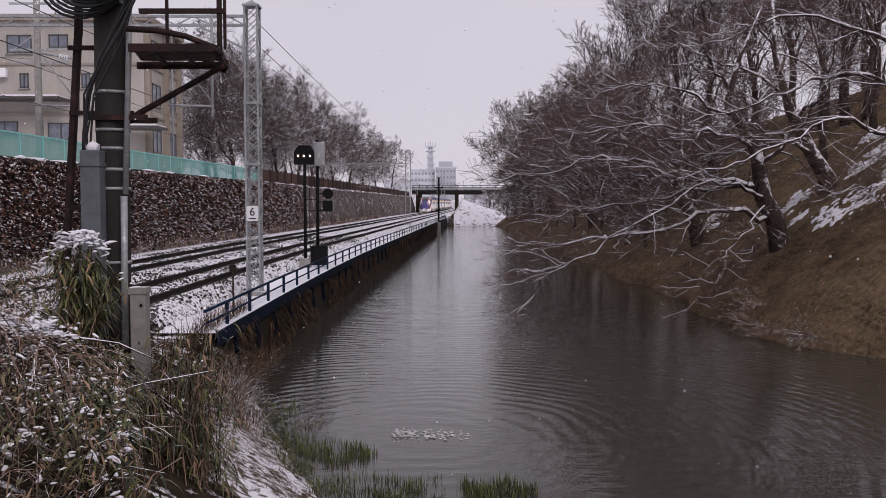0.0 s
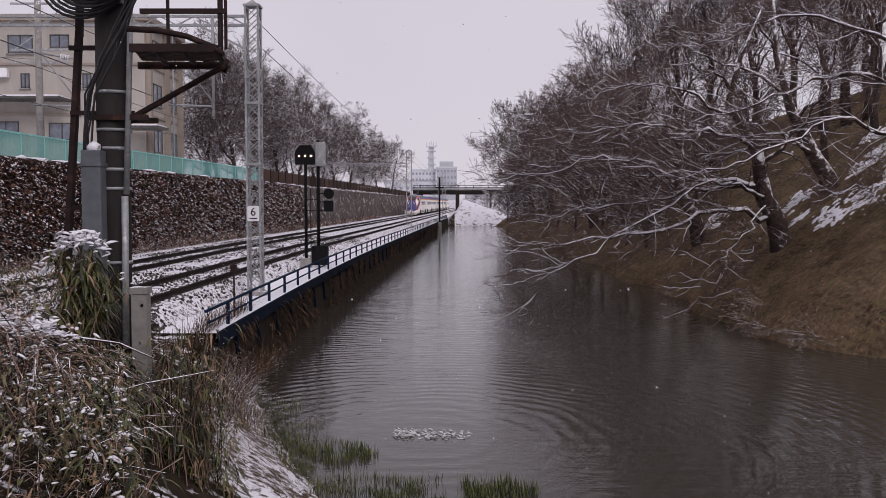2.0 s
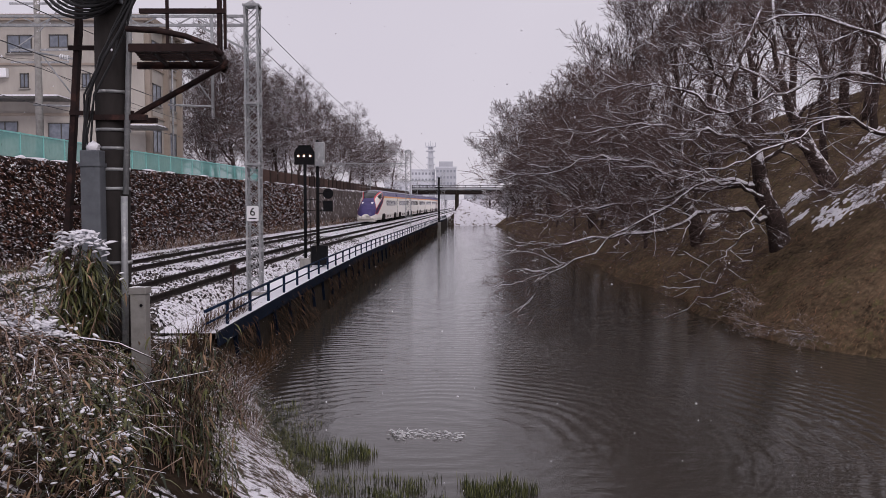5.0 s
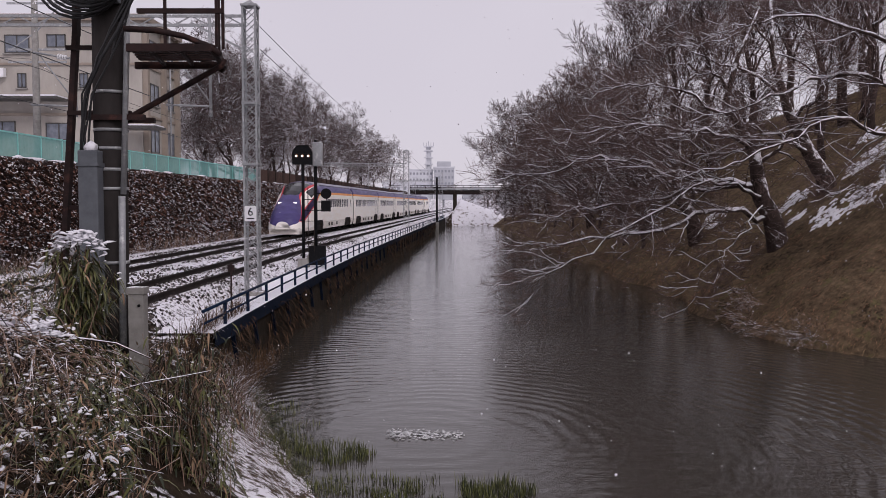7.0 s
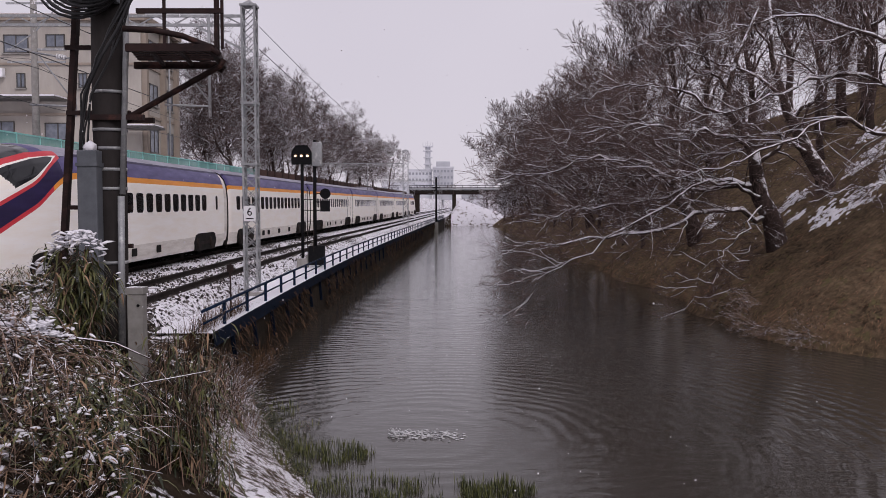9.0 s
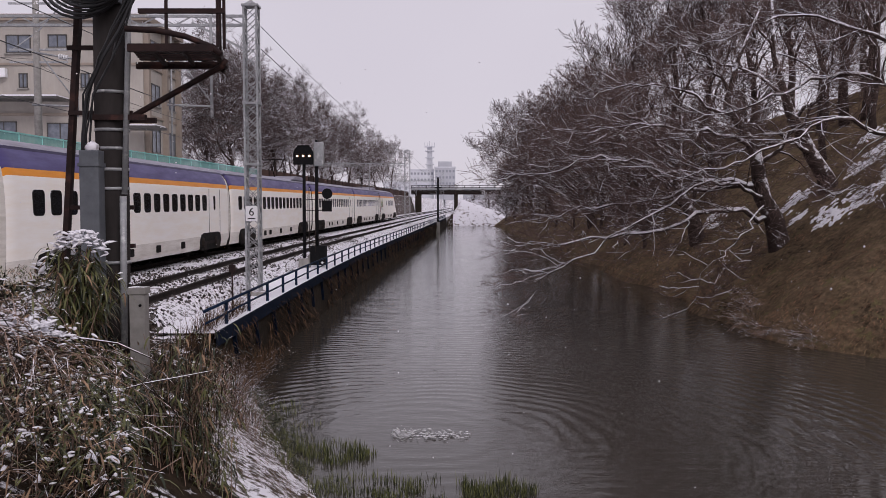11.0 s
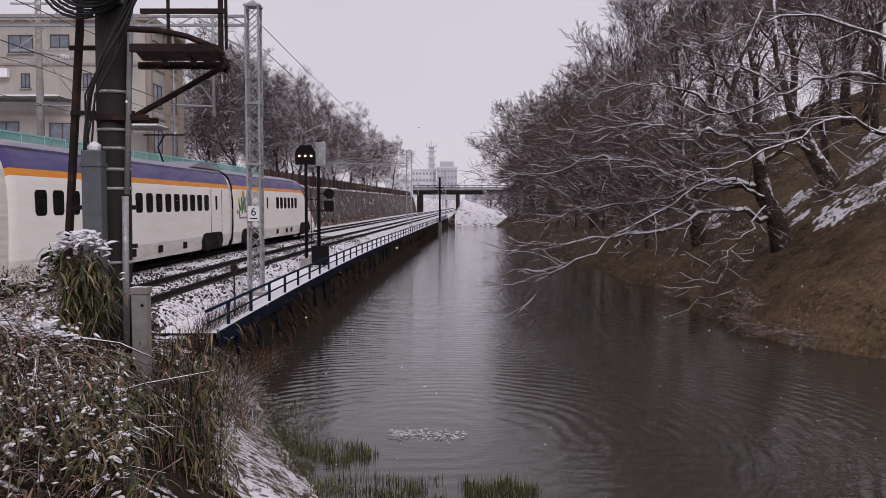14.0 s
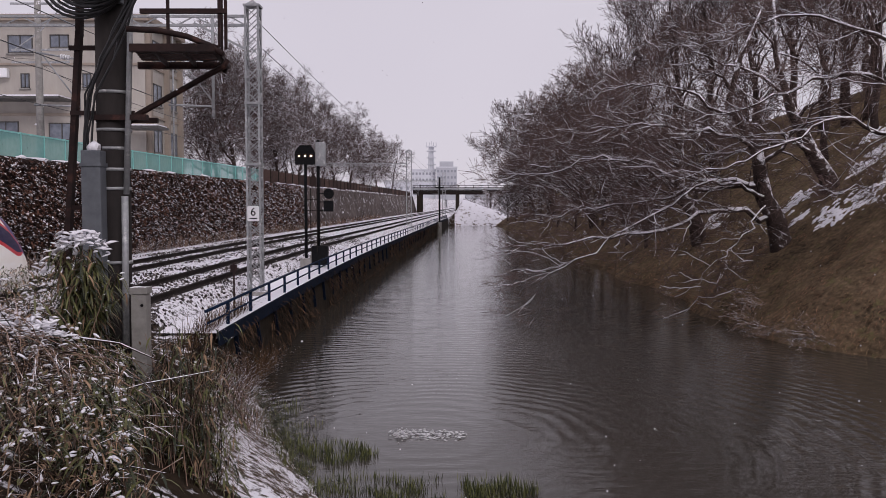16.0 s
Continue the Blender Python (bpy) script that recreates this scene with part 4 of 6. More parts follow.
for c in (NEAR, FAR):
    stops = [at(c, y) for y in (-20, 25.2, 60, 95, 130, 165, 230)]
    wire("contact_wire", [(p.x, p.y, 5.1) for p in stops], 0.010, 0.0, "thin dark contact wire over the track")
    wire("messenger_wire", [(p.x, p.y, 6.15) for p in stops], 0.009, 0.35, "thin dark messenger wire over the track")
wire("feeder_wire", [(-5.22, 25.2, 7.35), (-3.5, 95, 7.75), (at(-17.0, 160)[0] + 11.6, 165, 7.6)], 0.011, 0.7, "feeder wire strung from mast to mast")
wire("feeder_wire", [(-5.22, 25.2, 6.7), (-3.6, 95, 7.2), (at(-17.0, 160)[0] + 11.5, 165, 7.1)], 0.012, 0.8, "feeder wire strung from mast to mast")
wire("power_line", [(-22, 6, 5.2), (-19.4, 42, 10.8)], 0.008, 0.5, "thin power line to the terrace pole")
wire("power_line", [(-24, 10, 6.4), (-19.8, 42, 9.2), (-20.4, 60, 8.6)], 0.009, 0.4, "thin power line to the terrace pole")
wire("guard_cable", [tuple(at(-15.6, y, 1.05)) for y in (22, 34, 46, 58, 70, 84)], 0.014, 0.12, "slack cable along the wall's foot")


def terrace_pole(u, y, z1, label):
    p = at(u, y, 3.9)
    pole = thing("concrete_pole", label, "pole", Matrix.Translation(p), group="poles on the terrace")
    part("shaft", Shape().tube([(0, 0, 0), (0, 0, z1)], [0.19, 0.14], 12), M_CONCRETE, pole)
    for z in (z1 - 0.7, z1 - 2.9, z1 - 3.5):
        part("crossarm", Shape().box(-1.3, 1.5, -0.06, 0.02, z, z + 0.09), M_GALV, pole)
    part("brace", Shape().bar((0.1, -0.05, z1 - 2.0), (1.3, -0.05, z1 - 0.7), 0.05), M_GALV, pole)
    part("brace", Shape().bar((0.1, -0.05, z1 - 2.0), (-1.2, -0.05, z1 - 2.9), 0.05), M_GALV, pole)


terrace_pole(-19.85, 42.0, 8.6, "grey concrete pole with steel crossarms on the upper terrace")

# ---- railway signals ----


def build_signal(x, y, z0, h, kind):
    if kind == "head":
        sig = thing("railway_signal", "black railway signal with three lit lamps on a slim post", "railway signal", Matrix.Translation((x, y, z0)))
        part("post", Shape().tube([(0, 0, 0), (0, 0, h)], 0.065, 10), M_INK, sig)
        s = Shape()
        outline = [(-0.42, -0.40), (0.42, -0.40), (0.42, 0.12), (0.24, 0.40), (-0.24, 0.40), (-0.42, 0.12)]
        for yy in (-0.14, -0.10):
            s.v.extend((a, yy, h - 0.3 + b) for a, b in outline)
        s.f += [tuple(range(6)), tuple(range(11, 5, -1))] + [(i, 6 + i, 6 + (i + 1) % 6, (i + 1) % 6) for i in range(6)]
        head = part("backboard", s, M_INK, sig)
        part("lamp_housing", Shape().box(-0.34, 0.34, -0.10, 0.12, h - 0.55, h - 0.1), M_INK, sig)
        for k in (-0.25, 0.0, 0.25):
            part("lamp", Shape().tube([(k, -0.18, h - 0.34), (k, -0.14, h - 0.34)], 0.042, 12), M_LAMP, head)
            part("hood", Shape().box(k - 0.09, k + 0.09, -0.3, -0.14, h - 0.255, h - 0.235), M_INK, head)
        for z in (0.9, 1.35, 1.8, 2.25, 2.7):
            part("rung", Shape().bar((0.05, 0, z), (0.46, 0, z), 0.025), M_RAIL, sig)
        for xx in (0.2, 0.46):
            part("ladder_stile", Shape().bar((xx, 0, 0.5), (xx, 0, 3.2), 0.03), M_RAIL, sig)
        part("foot", Shape().box(-0.22, 0.22, -0.22, 0.22, -0.35, 0.25), M_CONCRETE, sig)
    else:
        sig = thing("railway_signal", "dark signal post with round disc, square board and grey cabinet", "railway signal", Matrix.Translation((x, y, z0)))
        part("post", Shape().tube([(0, 0, 0), (0, 0, h)], 0.07, 10), M_INK, sig)
        bevel(part("cabinet", Shape().box(-0.1, 0.3, -0.15, 0.18, h - 1.1, h - 0.1), M_GALV, sig, "galvanised cabinet"), 0.03)
        part("disc", Shape().tube([(0.45, -0.12, 2.95), (0.45, -0.06, 2.95)], 0.22, 20), M_INK, sig)
        part("board", Shape().box(0.24, 0.64, -0.12, -0.06, 2.2, 2.66), M_INK, sig)
        for z in (2.95, 2.6, 2.25):
            part("arm", Shape().bar((0, -0.05, z), (0.5, -0.05, z), 0.04), M_INK, sig)
        part("relay_box", Shape().box(-0.25, 0.38, -0.3, 0.3, -0.05, 0.75), M_INK, sig)
        part("stay", Shape().bar((-0.4, -0.3, -0.05), (-0.1, 0, 0.95), 0.07), M_CONCRETE, sig)


build_signal(-5.73, 36.0, -0.3, 4.85, "head")
build_signal(-5.25, 36.3, -0.3, 5.2, "board")
o = thing("trackside_post", "thin rusty trackside post with a small dark board", "post", Matrix.Translation((-4.95, 20.3, -0.5)))
part("rod", Shape().tube([(0, 0, 0), (0, 0, 1.35)], 0.022, 8), M_RUST, o)
part("board", Shape().box(-0.08, 0.08, -0.02, 0.02, 1.12, 1.3), M_RUST, o)
o = thing("signal_post", "slim dark post beside the far railing", "post", Matrix.Translation((-0.5, 125.0, -0.5)))
part("rod", Shape().tube([(0, 0, 0), (0, 0, 6.5)], 0.14, 8), M_INK, o)
part("crossarm", Shape().box(-0.5, 0.5, -0.08, 0.08, 4.9, 5.1), M_INK, o)
part("footing", Shape().box(-0.3, 0.3, -0.3, 0.3, -1.8, 0.0), M_CONCRETE, o)

# ---- the utility pole beside the onlooker ----


def build_utility_pole():
    pole = thing("utility_pole", "dark concrete utility pole with rusty platform, cables and conduit", "utility pole")
    shaft = Shape().tube([(-3.80, 10.0, -0.2), (-3.79, 10.0, 1.9), (-3.81, 10.0, 3.2), (-3.78, 10.0, 5.6)], [0.15, 0.165, 0.185, 0.2], 20)
    part("shaft", shaft, M_POLE, pole)
    for z in (3.50, 3.07, 2.86, 2.62, 2.40, 1.55):
        part("steel_band", Shape().tube([(-3.80, 10, z), (-3.80, 10, z + 0.035)], 0.196 if z > 3 else 0.182, 20), M_GALV, pole)
    part("conduit", Shape().tube([(-3.50, 9.80, 5.6), (-3.53, 9.80, 4.0), (-3.60, 9.80, 2.35)], 0.033, 8), M_GALV, pole, "grey steel conduit")
    part("conduit", Shape().tube([(-3.61, 9.78, 2.33), (-3.63, 9.78, 0.6)], 0.038, 8), M_GALV, pole, "grey steel conduit")
    bevel(part("cable_duct", Shape().box(-4.04, -3.82, 9.62, 9.80, 0.5, 2.84), M_GREYBOX, pole, "grey steel cable duct"), 0.012)
    part("duct_collar", Shape().box(-4.05, -3.81, 9.61, 9.81, 2.66, 2.70), M_GREYBOX, pole)
    s = Shape().tube([(-3.98, 9.7, 2.86), (-3.92, 9.7, 2.88), (-3.86, 9.7, 2.86)], [0.05, 0.075, 0.05], 8)
    part("snow_lump", s, M_SNOW, pole)
    # rusty frame: two uprights, platform, brace
    part("upright", Shape().bar((-4.20, 10.15, 5.5), (-4.24, 10.15, 4.2), 0.10, 0.06), M_RUST, pole)
    part("upright", Shape().bar((-4.24, 10.15, 4.25), (-4.47, 10.15, 1.2), 0.10, 0.06), M_RUST, pole)
    part("upright", Shape().bar((-4.10, 10.5, 5.5), (-4.14, 10.5, 3.0), 0.05), M_RUST, pole)
    for z in (4.05, 3.3, 2.2, 1.75):
        part("spreader", Shape().bar((-4.34, 10.1, z), (-3.6, 10.1, z), 0.05), M_RUST, pole)
    for y, x1 in ((9.5, -2.49), (10.7, -2.66)):
        part("platform_beam", Shape().bar((-3.42 if y < 10 else -3.75, y, 3.94), (x1, y, 3.94), 0.07, 0.08), M_RUST, pole)
        dx = 0.0 if y < 10 else -0.27
        arc = [(-3.45 + dx, y, 4.15), (-3.1 + dx, y, 4.13), (-2.8 + dx, y, 4.07), (-2.55 + dx, y, 3.97), (-2.40 + dx, y, 3.87)]
        part("curved_rib", Shape().tube(arc, 0.033, 6), M_RUST, pole)
    part("brace", Shape().tube([(-3.68, 10.1, 3.18), (-3.58, 10.1, 3.27), (-2.55, 10.1, 3.84), (-2.5, 10.1, 3.92)], 0.034, 6), M_RUST, pole)
    for k in range(7):
        y = 9.60 + 0.155 * k
        part("slat", Shape().box(-3.46 - 0.2 * (k / 6), -2.52 - 0.15 * (k / 6), y, y + 0.075, 3.985, 4.01), M_RUST, pole)
    for x in (-3.2, -2.86):
        part("joist", Shape().bar((x, 9.53, 3.945), (x - 0.18, 10.67, 3.945), 0.04), M_RUST, pole)
    part("platform_beam", Shape().bar((-2.49, 9.5, 3.94), (-2.66, 10.7, 3.94), 0.07), M_RUST, pole)
    for x, y in ((-3.0, 9.5), (-2.44, 9.5), (-2.40, 9.62), (-2.72, 10.7)):
        part("guard_upright", Shape().bar((x, y, 3.95), (x, y, 5.6), 0.030), M_RUST, pole)
    part("guard_rail", Shape().bar((-3.3, 9.5, 4.34), (-2.36, 9.5, 4.34), 0.05), M_RUST, pole)
    part("clamp", Shape().box(-4.05, -3.35, 9.78, 9.86, 3.19, 3.25), M_RUST, pole)
    part("clamp", Shape().box(-4.05, -3.35, 10.14, 10.2, 3.19, 3.25), M_RUST, pole)
    bevel(part("transformer_tray", Shape().box(-4.15, -3.62, 9.55, 9.9, 4.50, 4.62), M_GREYBOX, pole, "grey steel tray"), 0.01)
    # slack cables looping under the tray
    for k in range(7):
        d = 0.05 * k
        pts = []
        for i in range(13):
            a = math.pi * i / 12
            pts.append((-3.93 - (0.52 - 0.02 * k) * math.cos(a) + 0.04 * k, 9.6 - 0.03 * k, 4.72 - (0.52 - d * 0.7) * math.sin(a) + 0.18 * i / 12))
        part("cable", Shape().tube(pts, 0.016 + 0.006 * (k % 2), 6), M_BLACK, pole)
    for k in range(5):
        crng = random.Random(k)
        d = 0.02 * k
        pts = [Vector(p) + Vector((crng.gauss(0, 0.035), crng.gauss(0, 0.02), 0)) for p in
               ((-3.36 + d * 0.5, 9.55, 4.75), (-3.46 + d, 9.55, 4.42), (-3.60 + d, 9.58, 4.15), (-3.76 + d, 9.6, 3.85), (-3.93 + d, 9.62, 3.45), (-4.02 + d, 9.66, 3.0), (-4.05 + d, 9.7, 2.5))]
        part("cable", Shape().tube(pts, 0.012 + 0.008 * (k == 2), 6), M_BLACK, pole)
    part("cable_bundle", Shape().tube([(-3.33, 9.6, 4.9), (-3.40, 9.6, 4.55), (-3.55, 9.65, 4.25)], [0.07, 0.06, 0.03], 8), M_BLACK, pole)


build_utility_pole()
bx = thing("concrete_cabinet", "weathered concrete cable cabinet beside the pole", "cabinet", Matrix.Translation((-3.37, 9.55, 0.0)))
bevel(part("body", Shape().box(-0.085, 0.085, -0.08, 0.08, 0.0, 1.24), M_CONCRETE, bx), 0.01)
bevel(part("lid", Shape().box(-0.098, 0.098, -0.092, 0.092, 1.24, 1.32), M_CONCRETE, bx), 0.01)
part("latch", Shape().tube([(0.04, -0.095, 1.12), (0.04, -0.08, 1.12)], 0.016, 8), M_INK, bx)

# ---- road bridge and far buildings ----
# far walls and windows: distance haze is mixed into these pale colours
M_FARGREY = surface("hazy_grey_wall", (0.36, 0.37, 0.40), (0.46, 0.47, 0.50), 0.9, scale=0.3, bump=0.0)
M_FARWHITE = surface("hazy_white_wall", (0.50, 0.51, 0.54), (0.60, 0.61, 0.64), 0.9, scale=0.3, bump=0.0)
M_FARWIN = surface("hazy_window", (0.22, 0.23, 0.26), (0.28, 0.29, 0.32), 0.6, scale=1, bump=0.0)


def build_bridge():
    b = thing("road_bridge", "dark steel road bridge on stone piers over the railway", "bridge")
    y0, y1 = 228.0, 236.0
    part("deck", Shape().box(-8.0, 40, y0, y1, 4.6, 5.5), M_RUST, b)
    part("girder", Shape().box(-8.0, 40, y0 - 0.3, y0, 4.9, 5.7), M_RAIL, b)
    for x, w in ((-6.2, 1.5), (3.9, 0.9), (24, 1.2)):
        part("pier", Shape().box(x - w / 2, x + w / 2, y0 + 0.2, y1, -0.5, 4.6), M_WALLDARK, b)
    for z in (6.3, 6.9):
        part("handrail", Shape().box(-8, 40, y0, y0 + 0.12, z, z + 0.14), M_RAIL, b)
    for i in range(25):
        part("post", Shape().box(-8 + 2 * i, -7.85 + 2 * i, y0, y0 + 0.12, 5.5, 7.0), M_RAIL, b)
    part("pipe", Shape().tube([(-8, y0 - 0.6, 6.0), (40, y0 - 0.6, 6.0)], 0.2, 8), M_GALV, b)


build_bridge()


def far_block(x0, x1, y, z1, m, label, rows, cols, z0=4.0, deep=14):
    h = thing("office_building", label, "building", group="far buildings")
    part("wall", Shape().box(x0, x1, y, y + deep, z0, z1), m, h)
    part("roof", Shape().box(x0 - 0.3, x1 + 0.3, y - 0.3, y + deep, z1, z1 + 0.6), M_FARWHITE, h)
    me = Shape().box(-0.5, 0.5, -0.06, 0.02, -0.6, 0.6).mesh("window", M_FARWIN)
    for r in range(rows):
        for c in range(cols):
            o = part("window", me, None, h)
            o.location = (x0 + (c + 0.5) * (x1 - x0) / cols, y, z1 - 1.8 - r * 3.2)
    return h


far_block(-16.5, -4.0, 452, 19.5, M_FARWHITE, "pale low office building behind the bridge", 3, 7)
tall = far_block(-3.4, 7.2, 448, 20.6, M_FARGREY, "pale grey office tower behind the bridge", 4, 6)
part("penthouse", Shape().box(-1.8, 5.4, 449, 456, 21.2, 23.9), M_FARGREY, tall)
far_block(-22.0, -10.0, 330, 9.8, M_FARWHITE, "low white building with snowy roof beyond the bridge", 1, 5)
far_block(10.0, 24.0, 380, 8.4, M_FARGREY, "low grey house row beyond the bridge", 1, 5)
tower = thing("radio_tower", "white lattice radio tower on the far roof", "radio tower")
for sx in (-1.3, 1.3):
    for sy in (-1.3, 1.3):
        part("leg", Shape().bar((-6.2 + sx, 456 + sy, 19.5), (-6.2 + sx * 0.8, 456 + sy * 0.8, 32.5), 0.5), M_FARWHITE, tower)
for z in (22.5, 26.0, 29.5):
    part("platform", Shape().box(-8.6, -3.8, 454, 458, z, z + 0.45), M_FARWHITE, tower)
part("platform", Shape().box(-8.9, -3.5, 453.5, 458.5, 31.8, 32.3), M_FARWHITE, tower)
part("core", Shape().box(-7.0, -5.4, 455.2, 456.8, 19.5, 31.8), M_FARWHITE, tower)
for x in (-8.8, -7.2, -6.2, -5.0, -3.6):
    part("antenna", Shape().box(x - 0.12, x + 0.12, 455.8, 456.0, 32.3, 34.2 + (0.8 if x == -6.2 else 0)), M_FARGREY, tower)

# ---- trees ----


def lay_snow(snow, pts, radii, rng, share):
    """Ridges of snow along the upper side of a limb, in broken runs."""
    run, rr = [], []
    for i, (p, r) in enumerate(zip(pts, radii)):
        q = pts[i + 1] if i + 1 < len(pts) else p + (p - pts[i - 1])
        flat = abs((q - p).normalized().z) < 0.75
        if flat and rng.random() < share:
            run.append(p + Vector((0, 0, r * 0.55 + 0.004)))
            rr.append(max(0.012, r * rng.uniform(0.8, 1.12)))
        else:
            if len(run) > 1:
                snow.tube(run, [rr[0] * 0.5] + rr[1:-1] + [rr[-1] * 0.4], 4, caps=False)
            run, rr = [], []
    if len(run) > 1:
        snow.tube(run, [rr[0] * 0.5] + rr[1:-1] + [rr[-1] * 0.4], 4, caps=False)


def finer(pts, radii, rng, wob, cuts=3):
    """The same line with more bends."""
    out, rad = [], []
    for a, b, ra, rb in zip(pts, pts[1:], radii, radii[1:]):
        for k in range(cuts):
            t = k / cuts
            j = Vector((rng.gauss(0, 1), rng.gauss(0, 1), rng.gauss(0, 1))) * wob * (b - a).length * (1 if k else 0)
            out.append(a.lerp(b, t) + j)
            rad.append(ra + (rb - ra) * t)
    return out + [pts[-1]], rad + [radii[-1]]


def grow(limbs, twigs, p, d, length, radius, level, levels, rng, spread=0.6, lift=0.12, kids=(5, 6, 6, 5), min_r=0.008, start=0.2):
    """One branch as a bending tube, and its side branches."""
    n = 6 if level < 2 else 4 if level < levels - 1 else 3 if level < levels else 1
    pts, radii = [p.copy()], [radius]
    d = d.normalized()
    for i in range(n):
        wob = Vector((rng.gauss(0, 1), rng.gauss(0, 1), rng.gauss(0, 0.8))) * (0.26 if level else 0.10)
        d = (d + wob + Vector((0, 0, lift if level else 0.05))).normalized()
        p = p + d * (length / n)
        pts.append(p.copy())
        radii.append(max(min_r, radius * (1 - 0.78 * (i + 1) / n)))
    if 0 < level < 3:
        pts, radii = finer(pts, radii, rng, 0.06, 2)
    (limbs if level <= 2 else twigs).tube(pts, radii, 7 if level == 0 else 5 if level == 1 else 3, caps=level < 2)
    if 0 < level < 4:
        lay_snow(limbs.snow, pts, radii, rng, 0.88 if level < 3 else 0.4)
    if level < levels:
        sprout(limbs, twigs, pts, radii, length, level, levels, rng, spread, lift, kids, min_r, start)


def sprout(limbs, twigs, pts, radii, length, level, levels, rng, spread, lift, kids, min_r, start=0.2):
    n = len(pts) - 1
    count = kids[min(level, len(kids) - 1)]
    for k in range(count):
        t = start + (0.99 - start) * (k + rng.random()) / count
        f = t * n
        i = min(int(f), n - 1)
        q = pts[i].lerp(pts[i + 1], f - i)
        axis = (pts[i + 1] - pts[i]).normalized()
        side = axis.cross(Vector((rng.gauss(0, 1), rng.gauss(0, 1), rng.gauss(0, 1)))).normalized()
        nd = (axis * (1 - spread * 0.6) + side * spread * rng.uniform(0.8, 1.3)).normalized()
        if nd.z < 0:
            nd.z *= 0.35
        grow(limbs, twigs, q, nd, length * rng.uniform(0.42, 0.66) * (1.2 - 0.5 * t), max(min_r, radii[i] * rng.uniform(0.34, 0.52)), level + 1, levels, rng, spread, lift, kids,
             min_r)


def finish_tree(limbs, twigs, label, group, far):
    tree = thing("tree", label, "tree", group=group)
    tagged(part("snow", limbs.snow, M_SNOW, tree), "lines of snow lying along the limbs", kind="stuff")
    part("trunk", limbs, M_BARK, tree)
    part("crown", twigs, M_TWIG_FAR if far else M_TWIG, tree)
    return tree


def upright_tree(label, height, radius, seed, lean=(0, 0), spread=0.75, lift=0.1, kids=(8, 8, 6, 4), levels=4, far=False, min_r=0.012, group="bare trees on the rampart", start=0.25):
    rng = random.Random(seed)
    limbs, twigs = Shape(), Shape()
    limbs.snow = Shape()
    grow(limbs, twigs, Vector((0, 0, -0.3)), Vector((lean[0], lean[1], 1)), height * 0.66, radius, 0, levels, rng, spread, lift, kids, min_r, start)
    return finish_tree(limbs, twigs, label, group, far)


def spreading_tree(label, trunk, limb_lines, seed, kids=(0, 11, 6, 4), min_r=0.010, group="bare trees on the rampart", far=False, twig=0.25, lift=0.05):
    """A leaning trunk and long limbs, each through its own bends; all else grows from them."""
    rng = random.Random(seed)
    limbs, twigs = Shape(), Shape()
    limbs.snow = Shape()
    pts = [Vector(p) for p, r in trunk]
    limbs.tube(pts, [r for p, r in trunk], 9)
    for line, r0 in limb_lines:
        raw = [Vector(p) for p in line]
        pts = []
        for a, b in zip(raw, raw[1:]):
            for k in range(4):
                jit = Vector((rng.gauss(0, 1), rng.gauss(0, 1), rng.gauss(0, 1))) * 0.045 * (b - a).length * (1 if k else 0)
                pts.append(a.lerp(b, k / 4) + jit)
        pts.append(raw[-1])
        n = len(pts) - 1
        radii = [max(min_r * 1.3, r0 * 0.92 * (1 - 0.92 * (i / n) ** 0.7)) for i in range(n + 1)]
        limbs.tube(pts, radii, 6)
        lay_snow(limbs.snow, pts, radii, rng, 0.93)
        length = sum((b - a).length for a, b in zip(pts, pts[1:]))
        sprout(limbs, twigs, pts, radii, length * twig / 0.54, 1, 4, rng, 0.72, lift, kids, min_r, 0.14)
    return finish_tree(limbs, twigs, label, group, far)


